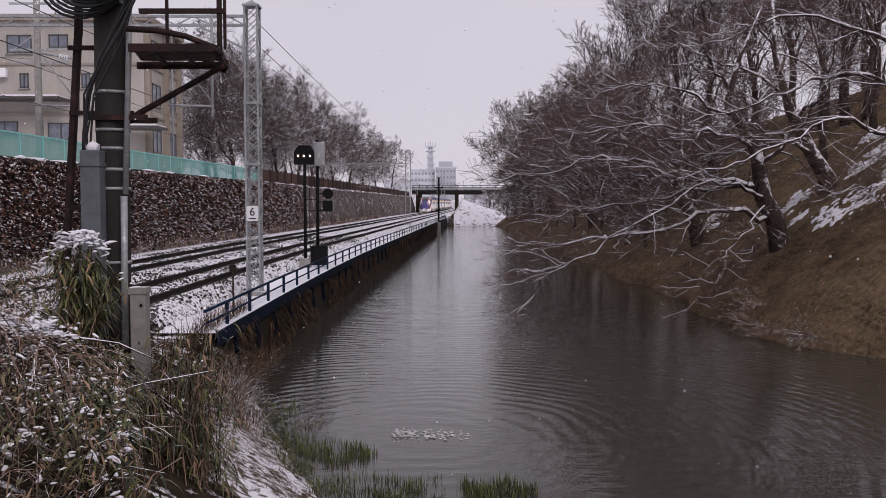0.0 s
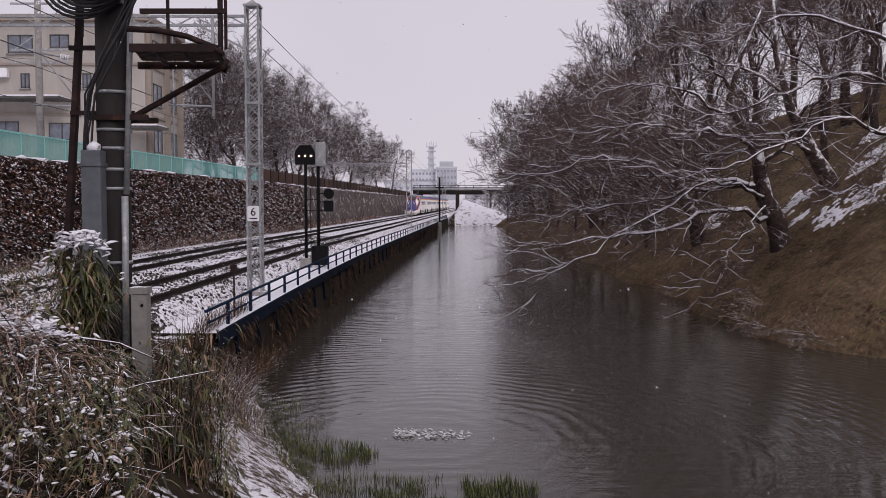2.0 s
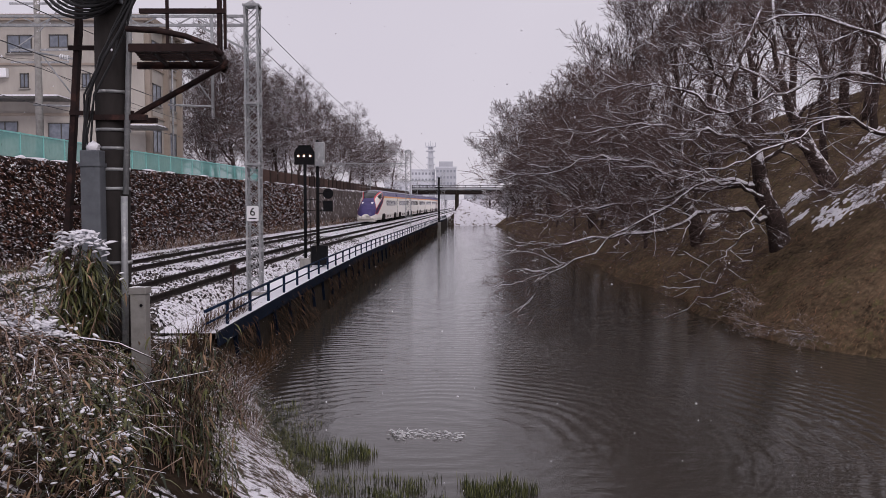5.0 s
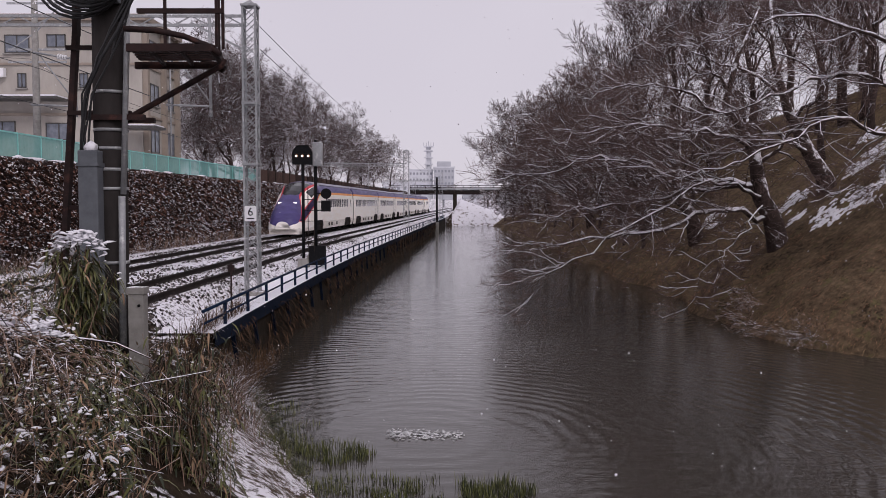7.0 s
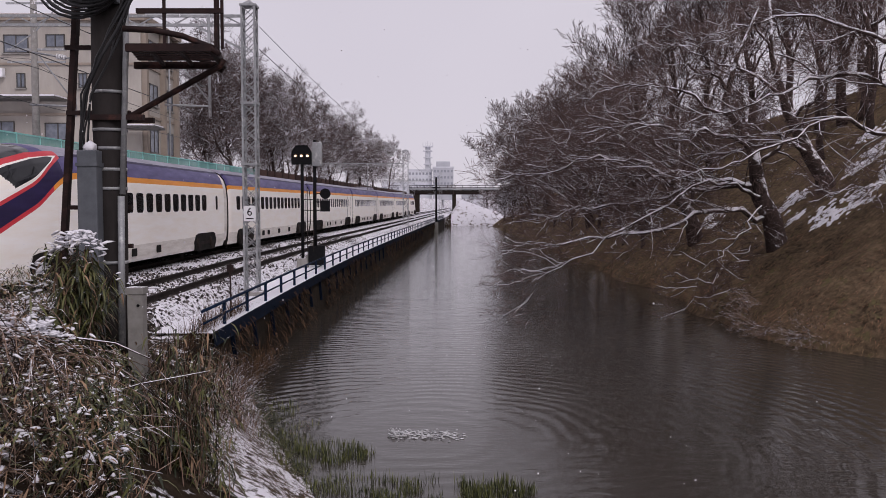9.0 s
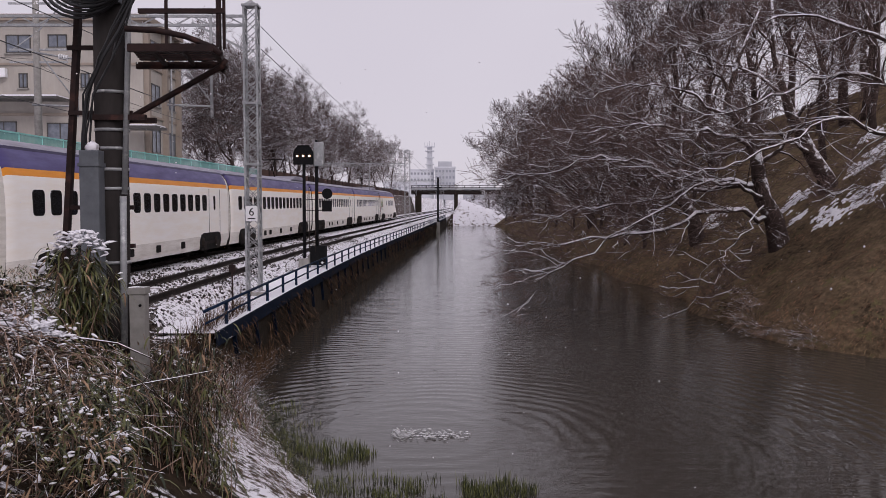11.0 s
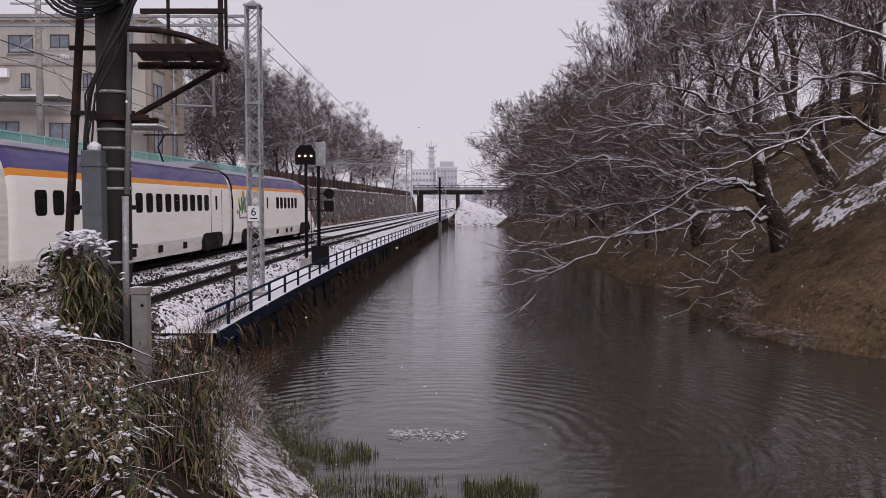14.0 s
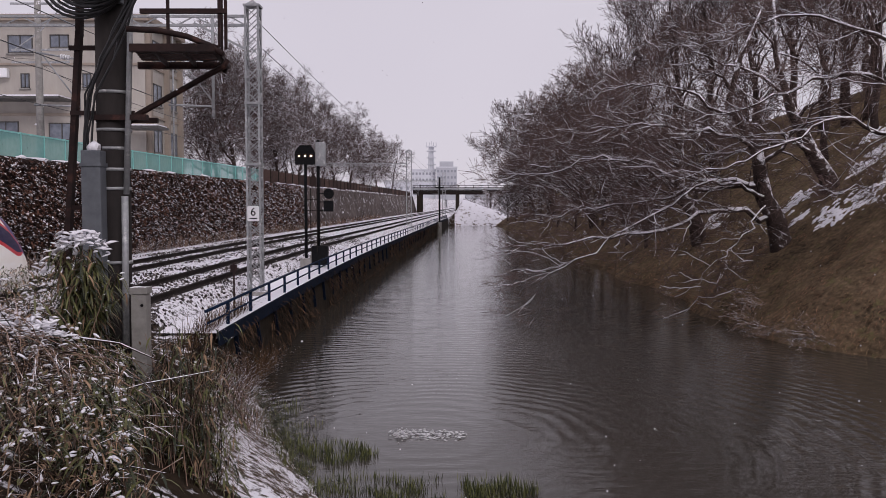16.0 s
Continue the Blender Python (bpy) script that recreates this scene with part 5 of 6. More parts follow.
def cherry(seed, reach, tall, label, far=False, min_r=0.009):
    """A cherry on the slope: short leaning trunk, limbs mostly out over the water (towards -x)."""
    rng = random.Random(seed)
    top = Vector((-0.9 + rng.uniform(-0.4, 0.3), rng.uniform(-0.4, 0.4), 2.6))
    mid = Vector((-0.35, 0.0, 1.3))
    up = Vector((-1.2 + rng.uniform(-0.6, 0.6), rng.uniform(-0.6, 0.6), tall * 0.62))
    trunk = [((0.1, 0, -0.6), 0.50), (tuple(mid), 0.33), (tuple(top), 0.25), (tuple(up), 0.08)]
    lines = []
    for k in range(9):
        a = math.pi + rng.gauss(0, 0.75) if k < 6 else rng.uniform(-math.pi, math.pi)
        z0 = rng.uniform(1.5, tall * 0.45)
        t = min(1.0, z0 / up.z)
        base = top.lerp(up, max(0.0, (z0 - 2.6) / (up.z - 2.6))) if z0 > 2.6 else mid.lerp(top, max(0.0, (z0 - 1.3) / 1.3))
        r = reach * rng.uniform(0.65, 1.05) * (1.05 - 0.5 * t) * (0.6 if far and z0 < 4.2 else 1.0)
        slope = rng.uniform(-0.12, 0.35) + 0.55 * t
        p1 = base + Vector((math.cos(a) * r * 0.4, math.sin(a) * r * 0.4, r * (0.16 + 0.4 * slope)))
        p2 = base + Vector((math.cos(a + 0.15) * r * 0.75, math.sin(a + 0.15) * r * 0.75, r * (0.14 + 0.7 * slope)))
        p3 = base + Vector((math.cos(a + rng.uniform(-0.2, 0.3)) * r, math.sin(a) * r, r * (0.02 + 0.9 * slope)))
        lines.append(([tuple(base), tuple(p1), tuple(p2), tuple(p3)], 0.12 * rng.uniform(0.7, 1.1)))
    for k in range(4):
        a = rng.uniform(-math.pi, math.pi)
        base = top.lerp(up, rng.uniform(0.35, 0.95))
        e = Vector((math.cos(a) * 2.0, math.sin(a) * 2.0, tall * rng.uniform(0.28, 0.40)))
        lines.append(([tuple(base), tuple(base + e * 0.5 + Vector((0, 0, 0.4))), tuple(base + e)], 0.07))
    return spreading_tree(label, trunk, lines, seed + 1, kids=(0, 11, 7, 5), min_r=min_r, far=far)


def build_rampart_trees():
    rng = random.Random(5)
    # the great cherry that leans over the water
    trunk = [((13.15, 32.8, -0.5), 0.62), ((12.98, 32.8, 0.25), 0.47), ((12.85, 32.8, 0.9), 0.40), ((12.66, 32.8, 1.7), 0.37), ((12.2, 32.8, 2.5), 0.33), ((11.95, 32.9, 4.2), 0.23),
             ((10.9, 33.1, 6.1), 0.14),
             ((11.4, 33.3, 7.8), 0.08), ((12.3, 33.5, 9.8), 0.04)]
    lines = [([(12.6, 32.7, 1.9), (10.25, 32.0, 1.95), (7.4, 31.2, 1.15), (4.6, 30.5, 0.85), (3.3, 30.2, 0.6)], 0.125),
             ([(12.2, 32.6, 2.45), (10.9, 31.6, 2.95), (9.1, 31.0, 2.85), (6.6, 30.3, 1.4), (4.2, 29.6, 0.05), (3.0, 29.3, -0.5)], 0.09),
             ([(12.1, 32.8, 2.9), (10.2, 33.2, 3.1), (8.2, 33.5, 3.75), (6.2, 33.6, 4.1), (4.6, 33.6, 3.5), (2.6, 33.4, 3.3)], 0.12),
             ([(12.1, 32.8, 3.0), (9.6, 34.0, 2.8), (7.0, 35.0, 2.2), (5.2, 35.5, 1.9), (4.0, 35.5, 1.4)], 0.11),
             ([(11.9, 32.9, 4.2), (9.9, 32.2, 5.0), (7.6, 31.8, 5.1), (5.9, 31.5, 5.0), (3.9, 31.2, 4.4)], 0.10),
             ([(11.2, 33.0, 5.6), (9.4, 33.6, 6.6), (7.4, 34.0, 6.9), (5.4, 34.2, 6.4)], 0.09),
             ([(11.0, 33.2, 6.5), (9.9, 33.0, 8.0), (8.6, 32.8, 9.2)], 0.08),
             ([(12.0, 33.0, 3.6), (13.6, 32.4, 5.2), (14.4, 32.0, 7.4), (14.6, 31.6, 9.6)], 0.11),
             ([(12.3, 32.7, 2.2), (10.8, 31.0, 1.1), (9.6, 30.3, 0.2), (8.5, 29.9, -1.55)], 0.045)]
    spreading_tree("old leaning cherry tree, bare limbs lined with snow over the water", trunk, lines, 71, kids=(0, 20, 9, 6), min_r=0.006)
    # its neighbour higher up the slope, limbs reaching over
    trunk = [((17.9, 30.5, 3.2), 0.40), ((17.6, 30.5, 5.0), 0.30), ((17.0, 30.6, 7.5), 0.22), ((17.2, 30.8, 11.5), 0.10)]
    lines = [([(17.5, 30.5, 5.2), (15.8, 30.1, 6.35), (14.4, 30.0, 6.7), (12.2, 29.6, 6.2), (10.1, 29.4, 5.4), (8.2, 29.2, 4.9)], 0.14),
             ([(17.6, 30.4, 4.9), (15.4, 29.6, 4.6), (13.4, 29.2, 5.1), (11.6, 29.0, 4.3), (9.8, 28.8, 3.6), (7.7, 28.6, 3.0)], 0.12),
             ([(17.7, 30.2, 4.6), (15.9, 28.8, 3.2), (14.4, 28.2, 2.9), (12.6, 27.8, 2.5)], 0.09),
             ([(17.0, 30.6, 7.4), (14.6, 30.8, 8.4), (12.0, 31.0, 8.9), (9.6, 31.0, 8.2)], 0.11),
             ([(17.1, 30.6, 8.2), (15.6, 31.4, 10.2), (13.8, 31.8, 11.5)], 0.09)]
    spreading_tree("bare tree high on the slope, long snow-lined limbs", trunk, lines, 72, kids=(0, 17, 9, 6), min_r=0.006)
    # second row behind
    trunk = [((16.95, 37.3, 2.3), 0.55), ((16.6, 37.3, 3.4), 0.37), ((16.0, 37.3, 4.3), 0.31), ((15.0, 37.3, 6.2), 0.22), ((14.3, 37.4, 8.6), 0.10), ((14.2, 37.5, 11.5), 0.05)]
    lines = [([(15.9, 37.2, 4.4), (14.2, 36.4, 5.2), (12.2, 36.0, 5.6), (9.6, 35.6, 5.2)], 0.11), ([(15.2, 37.3, 5.8), (16.8, 37.0, 7.6), (17.6, 36.8, 10.0)], 0.12),
             ([(14.8, 37.3, 6.8), (12.8, 37.8, 8.2), (10.6, 38.2, 9.2), (8.8, 38.4, 9.3)], 0.10), ([(14.3, 37.4, 8.6), (13.0, 37.0, 10.4), (12.2, 36.8, 12.2)], 0.08),
             ([(15.6, 37.3, 5.0), (13.4, 38.6, 4.6), (11.2, 39.4, 4.4), (8.4, 40.0, 3.6)], 0.10)]
    spreading_tree("bare tree leaning from the slope above a snowy ledge", trunk, lines, 73, kids=(0, 16, 9, 6), min_r=0.007)
    kinds = [cherry(100 + i, 7.6 + 0.5 * i, 10.5 + i, "bare cherry tree leaning from the grassy slope towards the water") for i in range(3)]
    far_kinds = [cherry(140 + i, 10.6, 15.0 + i, "bare cherry tree farther along the moat's slope", True, 0.015) for i in range(2)]
    spots = [(13.3, 44.5), (13.0, 54.0), (13.6, 63.5), (13.2, 75.0), (13.8, 88.0), (13.4, 103.0), (13.0, 120.0), (14.5, 140.0)]
    for i, (x, y) in enumerate(spots):
        m = pose(x, y, ground_height(x, y), 0, 0, rng.uniform(-18, 18))
        stock = kinds if i < 4 else far_kinds
        k = i if i < 4 else i - 4
        if k < len(stock):
            stock[k].matrix_world = m
        else:
            copy_thing(stock[k % len(stock)], m)
    talls = [upright_tree("tall bare tree near the rampart's crest, finely twigged", (15.0, 19.5, 17.5)[i], 0.30, 160 + i, (-0.12, 0.0), 0.50, 0.17, (10, 7, 6, 5), 4, i > 0, 0.012 if i == 0 else 0.016,
                          "tall trees on the rampart's crest") for i in range(3)]
    spots = [(21.0, 45.0), (18.6, 68.0), (17.0, 84.0), (19.5, 54.0), (19.2, 61.0), (16.5, 100.0), (23.5, 58.0), (17.6, 76.0), (16.5, 118.0), (18.5, 138.0), (18.0, 152.0), (15.2, 93.0), (13.6, 110.0), (12.6, 127.0), (12.4, 146.0)]
    for i, (x, y) in enumerate(spots):
        m = pose(x, y, ground_height(x, y), 0, 0, rng.uniform(-40, 40))
        if i < 3:
            talls[i].matrix_world = m
        else:
            copy_thing(talls[i % 3], m)
    slender = [upright_tree("slender bare tree on the rampart's crest", 13.0 + i, 0.20 + 0.05 * i, 190 + i, (-0.05, 0), 0.55, 0.12, (7, 6, 5, 4), 4, False, 0.010, "slender trees on the crest", 0.3)
               for i in range(2)]
    for i, (x, y) in enumerate([(20.0, 40.0), (21.5, 44.0), (22.0, 48.0), (24.5, 50.0), (20.3, 46.5), (23.2, 46.5), (18.6, 42.0)]):
        m = pose(x, y, ground_height(x, y) - 0.1, rng.uniform(-4, 4), rng.uniform(-5, 5), rng.uniform(0, 360))
        if i < 2:
            slender[i].matrix_world = m
        else:
            copy_thing(slender[i % 2], m)


build_rampart_trees()


def build_terrace_trees():
    rng = random.Random(8)
    left = [upright_tree("bare snow-dusted tree behind the terrace fence", 14.0 + i, 0.22, 60 + i, (0.06, 0), 0.75, 0.07, (13, 8, 7, 6), 4, True, 0.014, "bare trees behind the terrace fence", 0.06)
            for i in range(3)]
    spots = [(-23.0, 78.0), (-20.5, 86.0), (-27.5, 80.0), (-21.0, 95.0), (-26.5, 92.0), (-20.5, 104.0), (-27.0, 106.0), (-21.0, 116.0), (-20.4, 130.0), (-26.0, 124.0), (-20.8, 146.0),
             (-20.6, 164.0), (-26.0, 150.0), (-21.0, 186.0), (-20.5, 210.0), (-33.0, 84.0), (-20.0, 76.0)]
    for i, (u, y) in enumerate(spots):
        m = Matrix.Translation(at(u, y, 4.0)) @ pose(0, 0, 0, 0, 0, rng.uniform(0, 360))
        if i < 3:
            left[i].matrix_world = m
        else:
            copy_thing(left[i % 3], m)


build_terrace_trees()


def build_far_trees():
    rng = random.Random(9)
    base = upright_tree("small bare tree on open ground", 7.0, 0.14, 201, (0, 0), 0.75, 0.07, (9, 7, 5), 3, True, 0.03, "bare trees beyond the moat", 0.1)
    spots = [(13.0, 172.0), (16.0, 178.0), (10.5, 190.0), (15.0, 200.0), (20.0, 190.0), (9.0, 245.0), (15.0, 250.0), (22.0, 215.0), (12.0, 215.0), (22.6, 62.0), (23.5, 67.0), (23.0, 74.0),
             (12.4, 58.0), (14.8, 60.0), (12.6, 68.0), (14.4, 72.0), (16.0, 66.0), (12.3, 80.0), (14.6, 86.0), (12.5, 94.0), (15.5, 98.0), (12.2, 108.0), (14.2, 114.0), (11.8, 124.0),
             (13.5, 130.0), (11.6, 136.0), (12.4, 146.0), (11.4, 152.0), (13.8, 156.0), (16.4, 106.0), (16.8, 90.0), (17.2, 78.0), (12.0, 50.5), (15.2, 52.0)]
    for i, (x, y) in enumerate(spots):
        m = pose(x, y, 0.0 if y > 185 else ground_height(x, y) - (0.8 if x > 22 else 0.2), 0, 0, rng.uniform(0, 360))
        if i == 0:
            base.matrix_world = m
        else:
            copy_thing(base, m)


build_far_trees()

# ---- grass, brush and reeds ----


def rough_ground(u, y):
    z = ground_height(u, y)
    k = 0.16 if u > 9 else 0.10 if y < 17 else 0.03
    return z + k * noise.noise(Vector((u * 0.9, y * 0.7, 3.3))) + k * 0.5 * noise.noise(Vector((u * 2.3, y * 2.0, 8.8)))


def build_rampart_grass():
    rng = random.Random(31)
    s = Shape()
    n = 0
    while n < 110000:
        y = 20 + 75 * rng.random() ** 1.9
        x = 9.9 + 12.5 * rng.random() ** 1.3
        n += 1
        z = rough_ground(x, y)
        if z < WATER - 0.15 or noise.noise(Vector((x * 1.9, y * 1.5, 4.4))) + 0.5 * noise.noise(Vector((x * 4.5, y * 4.0, 1.4))) < -0.08:
            continue
        blade(s, (land_x(x, y), y, z - 0.03), (-0.6 + rng.gauss(0, 0.5), rng.gauss(0, 0.6), 0.7), rng.uniform(0.08, 0.24), rng.uniform(0.005, 0.012) * (1 + y / 30), 1.2, rng)
    for i in range(2600):
        y = 19 + 70 * rng.random() ** 1.8
        edge = 10.0 + 2.4 * smooth(27, 20, y) + 0.35 * math.sin(y * 0.35) + 0.2 * math.sin(y * 0.9)
        x = edge + rng.uniform(-0.05, 0.6)
        blade(s, (land_x(x, y), y, rough_ground(x, y)), (-1.0 + rng.gauss(0, 0.3), rng.gauss(0, 0.5), 0.7), rng.uniform(0.2, 0.45), rng.uniform(0.008, 0.016) * (1 + y / 70), 1.6, rng)
    red = Shape()
    for i in range(40000):
        y = 19 + 60 * rng.random() ** 1.7
        edge = 10.0 + 2.4 * smooth(27, 20, y) + 0.35 * math.sin(y * 0.35) + 0.2 * math.sin(y * 0.9)
        x = edge + 4.2 * rng.random() ** 1.6
        if noise.noise(Vector((x * 0.8, y * 0.7, 7.7))) < -0.12:
            continue
        blade(red, (land_x(x, y), y, rough_ground(x, y) - 0.02), (-0.6 + rng.gauss(0, 0.5), rng.gauss(0, 0.5), 0.7), rng.uniform(0.10, 0.30), rng.uniform(0.005, 0.012) * (1 + y / 30), 1.4, rng)
    tagged(part("dead_grass", red, M_RUSSET), "russet dead grass along the rampart's foot", "grass", kind="stuff")
    tagged(part("grass", s, M_BLADE), "matted olive and brown winter grass on the rampart", "grass", kind="stuff")
    # snow lying in patches on the slope's ledges
    s = Shape()
    for (xa, ya, xb, yb, wide, seed) in ((13.5, 32.6, 16.6, 31.2, 1.1, 1), (15.9, 31.4, 19.0, 31.0, 1.9, 2), (17.3, 37.5, 20.5, 36.0, 1.7, 3), (14.4, 38.6, 17.0, 38.8, 0.9, 4),
                                         (13.6, 45.0, 15.5, 45.5, 0.8, 5), (14.2, 34.6, 15.6, 37.2, 0.45, 6), (19.0, 40.0, 22.0, 39.0, 1.0, 7), (15.2, 27.6, 16.6, 28.2, 0.35, 8),
                                         (20.0, 34.0, 23.0, 33.0, 1.3, 9), (12.6, 25.3, 14.4, 26.2, 0.22, 10)):
        a, b = Vector((xa, ya)), Vector((xb, yb))
        d = b - a
        side = Vector((-d.y, d.x)).normalized()
        for i in range(int(d.length * wide * 260)):
            t, w = rng.random(), rng.uniform(-1, 1)
            c = a + d * t + side * w * wide
            edge = abs(w) ** 1.5 + max(0, abs(2 * t - 1) - 0.5) * 1.6
            if noise.noise(Vector((c.x * 1.5, c.y * 1.5, seed))) + 0.9 * noise.noise(Vector((c.x * 4, c.y * 4, seed))) - edge + 0.42 < 0:
                continue
            size, turn = rng.uniform(0.03, 0.13), rng.uniform(0, 6.28)
            q = [(c.x + size * rng.uniform(0.5, 1.2) * math.cos(turn + k * 1.05), c.y + size * rng.uniform(0.4, 0.9) * math.sin(turn + k * 1.05)) for k in range(6)]
            b0 = len(s.v)
            s.v += [(x, y, rough_ground(x, y) + 0.015) for x, y in q] + [(c.x, c.y, rough_ground(c.x, c.y) + 0.03 + size * 0.45)]
            s.f += [(b0 + k, b0 + (k + 1) % 6, b0 + 6) for k in range(6)]
    for i in range(420):
        x, y = rng.uniform(11.0, 19.5), rng.uniform(23, 46)
        if noise.noise(Vector((x * 0.5, y * 0.4, 9.0))) < 0.0 or y < 28 or x < 12.5:
            continue
        w = rng.uniform(0.015, 0.045)
        q = [(x - w, y - w * 0.8), (x + w, y - w), (x + w * 0.8, y + w), (x - w * 0.9, y + w * 0.7)]
        s.quad(*[(a, b, rough_ground(a, b) + 0.10) for a, b in q])
    tagged(part("snow_patches", s, M_SNOW), "thin snow lying in patches on the rampart's ledges", "snow", kind="stuff")


build_rampart_grass()


def build_shrubs():
    rng = random.Random(35)
    for x, y, size in ((10.4, 27.2, 1.1), (10.9, 25.2, 0.9), (11.0, 29.4, 0.9)):
        shrub = thing("shrub", "leafless reddish shrub hanging over the water's edge", "shrub", Matrix.Translation((x, y, rough_ground(x, y))), group="waterside shrubs")
        s, tw = Shape(), Shape()
        s.snow = Shape()
        for k in range(10):
            grow(s, tw, Vector((rng.gauss(0, 0.15), rng.gauss(0, 0.3), 0)), Vector((rng.gauss(-0.9, 0.4), rng.gauss(0, 0.6), 0.45)), size * rng.uniform(0.7, 1.3), 0.012, 2, 4, rng, 0.6, -0.08, (5, 5, 6, 5), 0.004)
        tagged(part("stem", s, M_STEM, shrub), kind="stuff")
        tagged(part("brushwood", tw, M_STEM, shrub), kind="stuff")


build_shrubs()


def lump(s, p, size, rng):
    """A small uneven cushion of snow: a low dome on a ragged outline, hollow side down."""
    b = len(s.v)
    turn, tilt = rng.uniform(0, 6.28), rng.gauss(0, 0.3)
    long = rng.uniform(1.0, 2.0)
    for ring, (r, h) in enumerate(((1.0, -0.15), (0.72, 0.22))):
        for k in range(7):
            a = k * 0.8976
            q = r * size * rng.uniform(0.65, 1.2)
            u, w = q * math.cos(a) * long, q * math.sin(a) * 0.8
            s.v.append((p.x + u * math.cos(turn) - w * math.sin(turn), p.y + u * math.sin(turn) + w * math.cos(turn), p.z + u * tilt + size * h))
    s.v.append((p.x, p.y, p.z + size * 0.5))
    first = len(s.f)
    for k in range(7):
        n = (k + 1) % 7
        s.f += [(b + k, b + n, b + 7 + n, b + 7 + k), (b + 7 + k, b + 7 + n, b + 14)]
    s.f.append(tuple(b + k for k in range(6, -1, -1)))
    s.s.extend(range(first, len(s.f) - 1))


def near_z(x, y):
    return rough_ground(x, y)


def build_brush():
    rng = random.Random(41)
    stems, leaves, tan = Shape(), Shape(), Shape()
    # tangled dry stems on the near slope
    n = 0
    while n < 1900:
        n += 1
        y = rng.uniform(5.0, 15.5)
        shore = -1.75 - (y - 12.3) * 0.37
        x = shore - 0.55 - rng.random() * (2.6 + max(0, 9 - y) * 0.1)
        if y > 12 and x > shore - 1.5 or x > -0.385 * y:
            continue
        if x < -y * 0.62 - 0.6:
            continue
        z = near_z(x, y)
        hgt = rng.uniform(0.35, 1.0) * (0.55 + 0.45 * smooth(0.2, 1.6, shore - x))
        lean = Vector((rng.gauss(0.15, 0.4), rng.gauss(-0.15, 0.4), 1)).normalized()
        p = Vector((x, y, z))
        pts = [p]
        d = lean
        for k in range(5):
            d = (d + Vector((rng.gauss(0, 0.36), rng.gauss(0, 0.36), -0.26 * k * rng.random()))).normalized()
            p = p + d * hgt / 4
            pts.append(p)
        stems.tube(pts, [0.007, 0.006, 0.005, 0.004, 0.004, 0.003], 3, caps=False)
        if rng.random() < 0.5:
            for k in (3, 4, 5):
                blade(tan, pts[k], (rng.gauss(0, 1), rng.gauss(0, 1), rng.gauss(-0.3, 0.5)), rng.uniform(0.08, 0.2), 0.014, 1.2, rng)
    # hanging dry vines in front
    for i in range(620):
        x, y = rng.uniform(-4.6, -2.3), rng.uniform(6.6, 8.6)
        if x > -0.40 * y:
            continue
        z = near_z(x, y) + rng.uniform(0.5, 1.05)
        p = Vector((x, y, z))
        pts = [p]
        d = Vector((rng.gauss(0, 0.6), rng.gauss(-0.3, 0.4), 0.4))
        for k in range(6):
            d = (d + Vector((rng.gauss(0, 0.34), rng.gauss(0, 0.3), -0.36))).normalized()
            p = p + d * rng.uniform(0.1, 0.22)
            pts.append(p)
        stems.tube(pts, 0.0045, 3, caps=False)
    # bamboo grass between the stems
    for i in range(3800):
        y = rng.uniform(6.0, 14.5)
        shore = -1.75 - (y - 12.3) * 0.37
        x = shore - 0.8 - rng.random() * 2.4
        if x > -0.37 * y or x < -y * 0.56 - 0.3 or noise.noise(Vector((x * 0.9, y * 0.9, 5.0))) < -0.25:
            continue
        z = near_z(x, y)
        top = Vector((x + rng.gauss(0, 0.1), y + rng.gauss(0, 0.1), z + rng.uniform(0.35, 0.95)))
        stems.tube([(x, y, z), tuple(top)], [0.006, 0.004], 3, caps=False)
        a0 = rng.uniform(0, 6.28)
        for k in range(7):
            a = a0 + k * 0.9
            blade(leaves, top - Vector((0, 0, 0.05 * k)), (math.cos(a), math.sin(a), rng.uniform(-0.1, 0.7)), rng.uniform(0.13, 0.28), rng.uniform(0.022, 0.042), 1.7, rng, 3)
    # small withered and green leaves all through the thicket
    for i in range(21000):
        y = rng.uniform(4.7, 13.5)
        shore = -1.75 - (y - 12.3) * 0.37
        x = shore - 0.6 - rng.random() * 3.8
        if x > -0.365 * y or x < -y * 0.58 - 0.3:
            continue
        z = near_z(x, y) + 1.0 * rng.random() ** 0.6 * (0.45 + 0.55 * smooth(0.2, 1.6, shore - x))
        a = rng.uniform(0, 6.28)
        green = noise.noise(Vector((x * 1.4, y * 1.4, z))) + rng.gauss(0, 0.15) > 0.0
        blade(leaves if green else tan, (x, y, z), (math.cos(a), math.sin(a), rng.uniform(-0.7, 0.9)), rng.uniform(0.03, 0.14), rng.uniform(0.008, 0.028), 0.8, rng)
    # tall stalks at the walkway's end
    for i in range(75):
        x, y = rng.uniform(-3.1, -2.5), rng.uniform(8.9, 9.8)
        z = near_z(x, y)
        top = Vector((x + rng.gauss(0, 0.12), y, rng.uniform(0.38, 0.95)))
        bow = Vector((x + rng.gauss(0, 0.12), y - 0.1, (z + top.z) / 2))
        stems.tube([(x, y, z), tuple(bow), tuple(top)], [0.005, 0.004, 0.003], 3, caps=False)
        for k in range(16):
            a = rng.uniform(0, 6.28)
            blade(leaves if rng.random() < 0.7 else tan, top - Vector((rng.gauss(0, 0.05), rng.gauss(0, 0.05), 0.085 * k)), (math.cos(a), math.sin(a), rng.uniform(-0.1, 0.7)), rng.uniform(0.12, 0.26), rng.uniform(0.018, 0.034), 1.7, rng, 3)
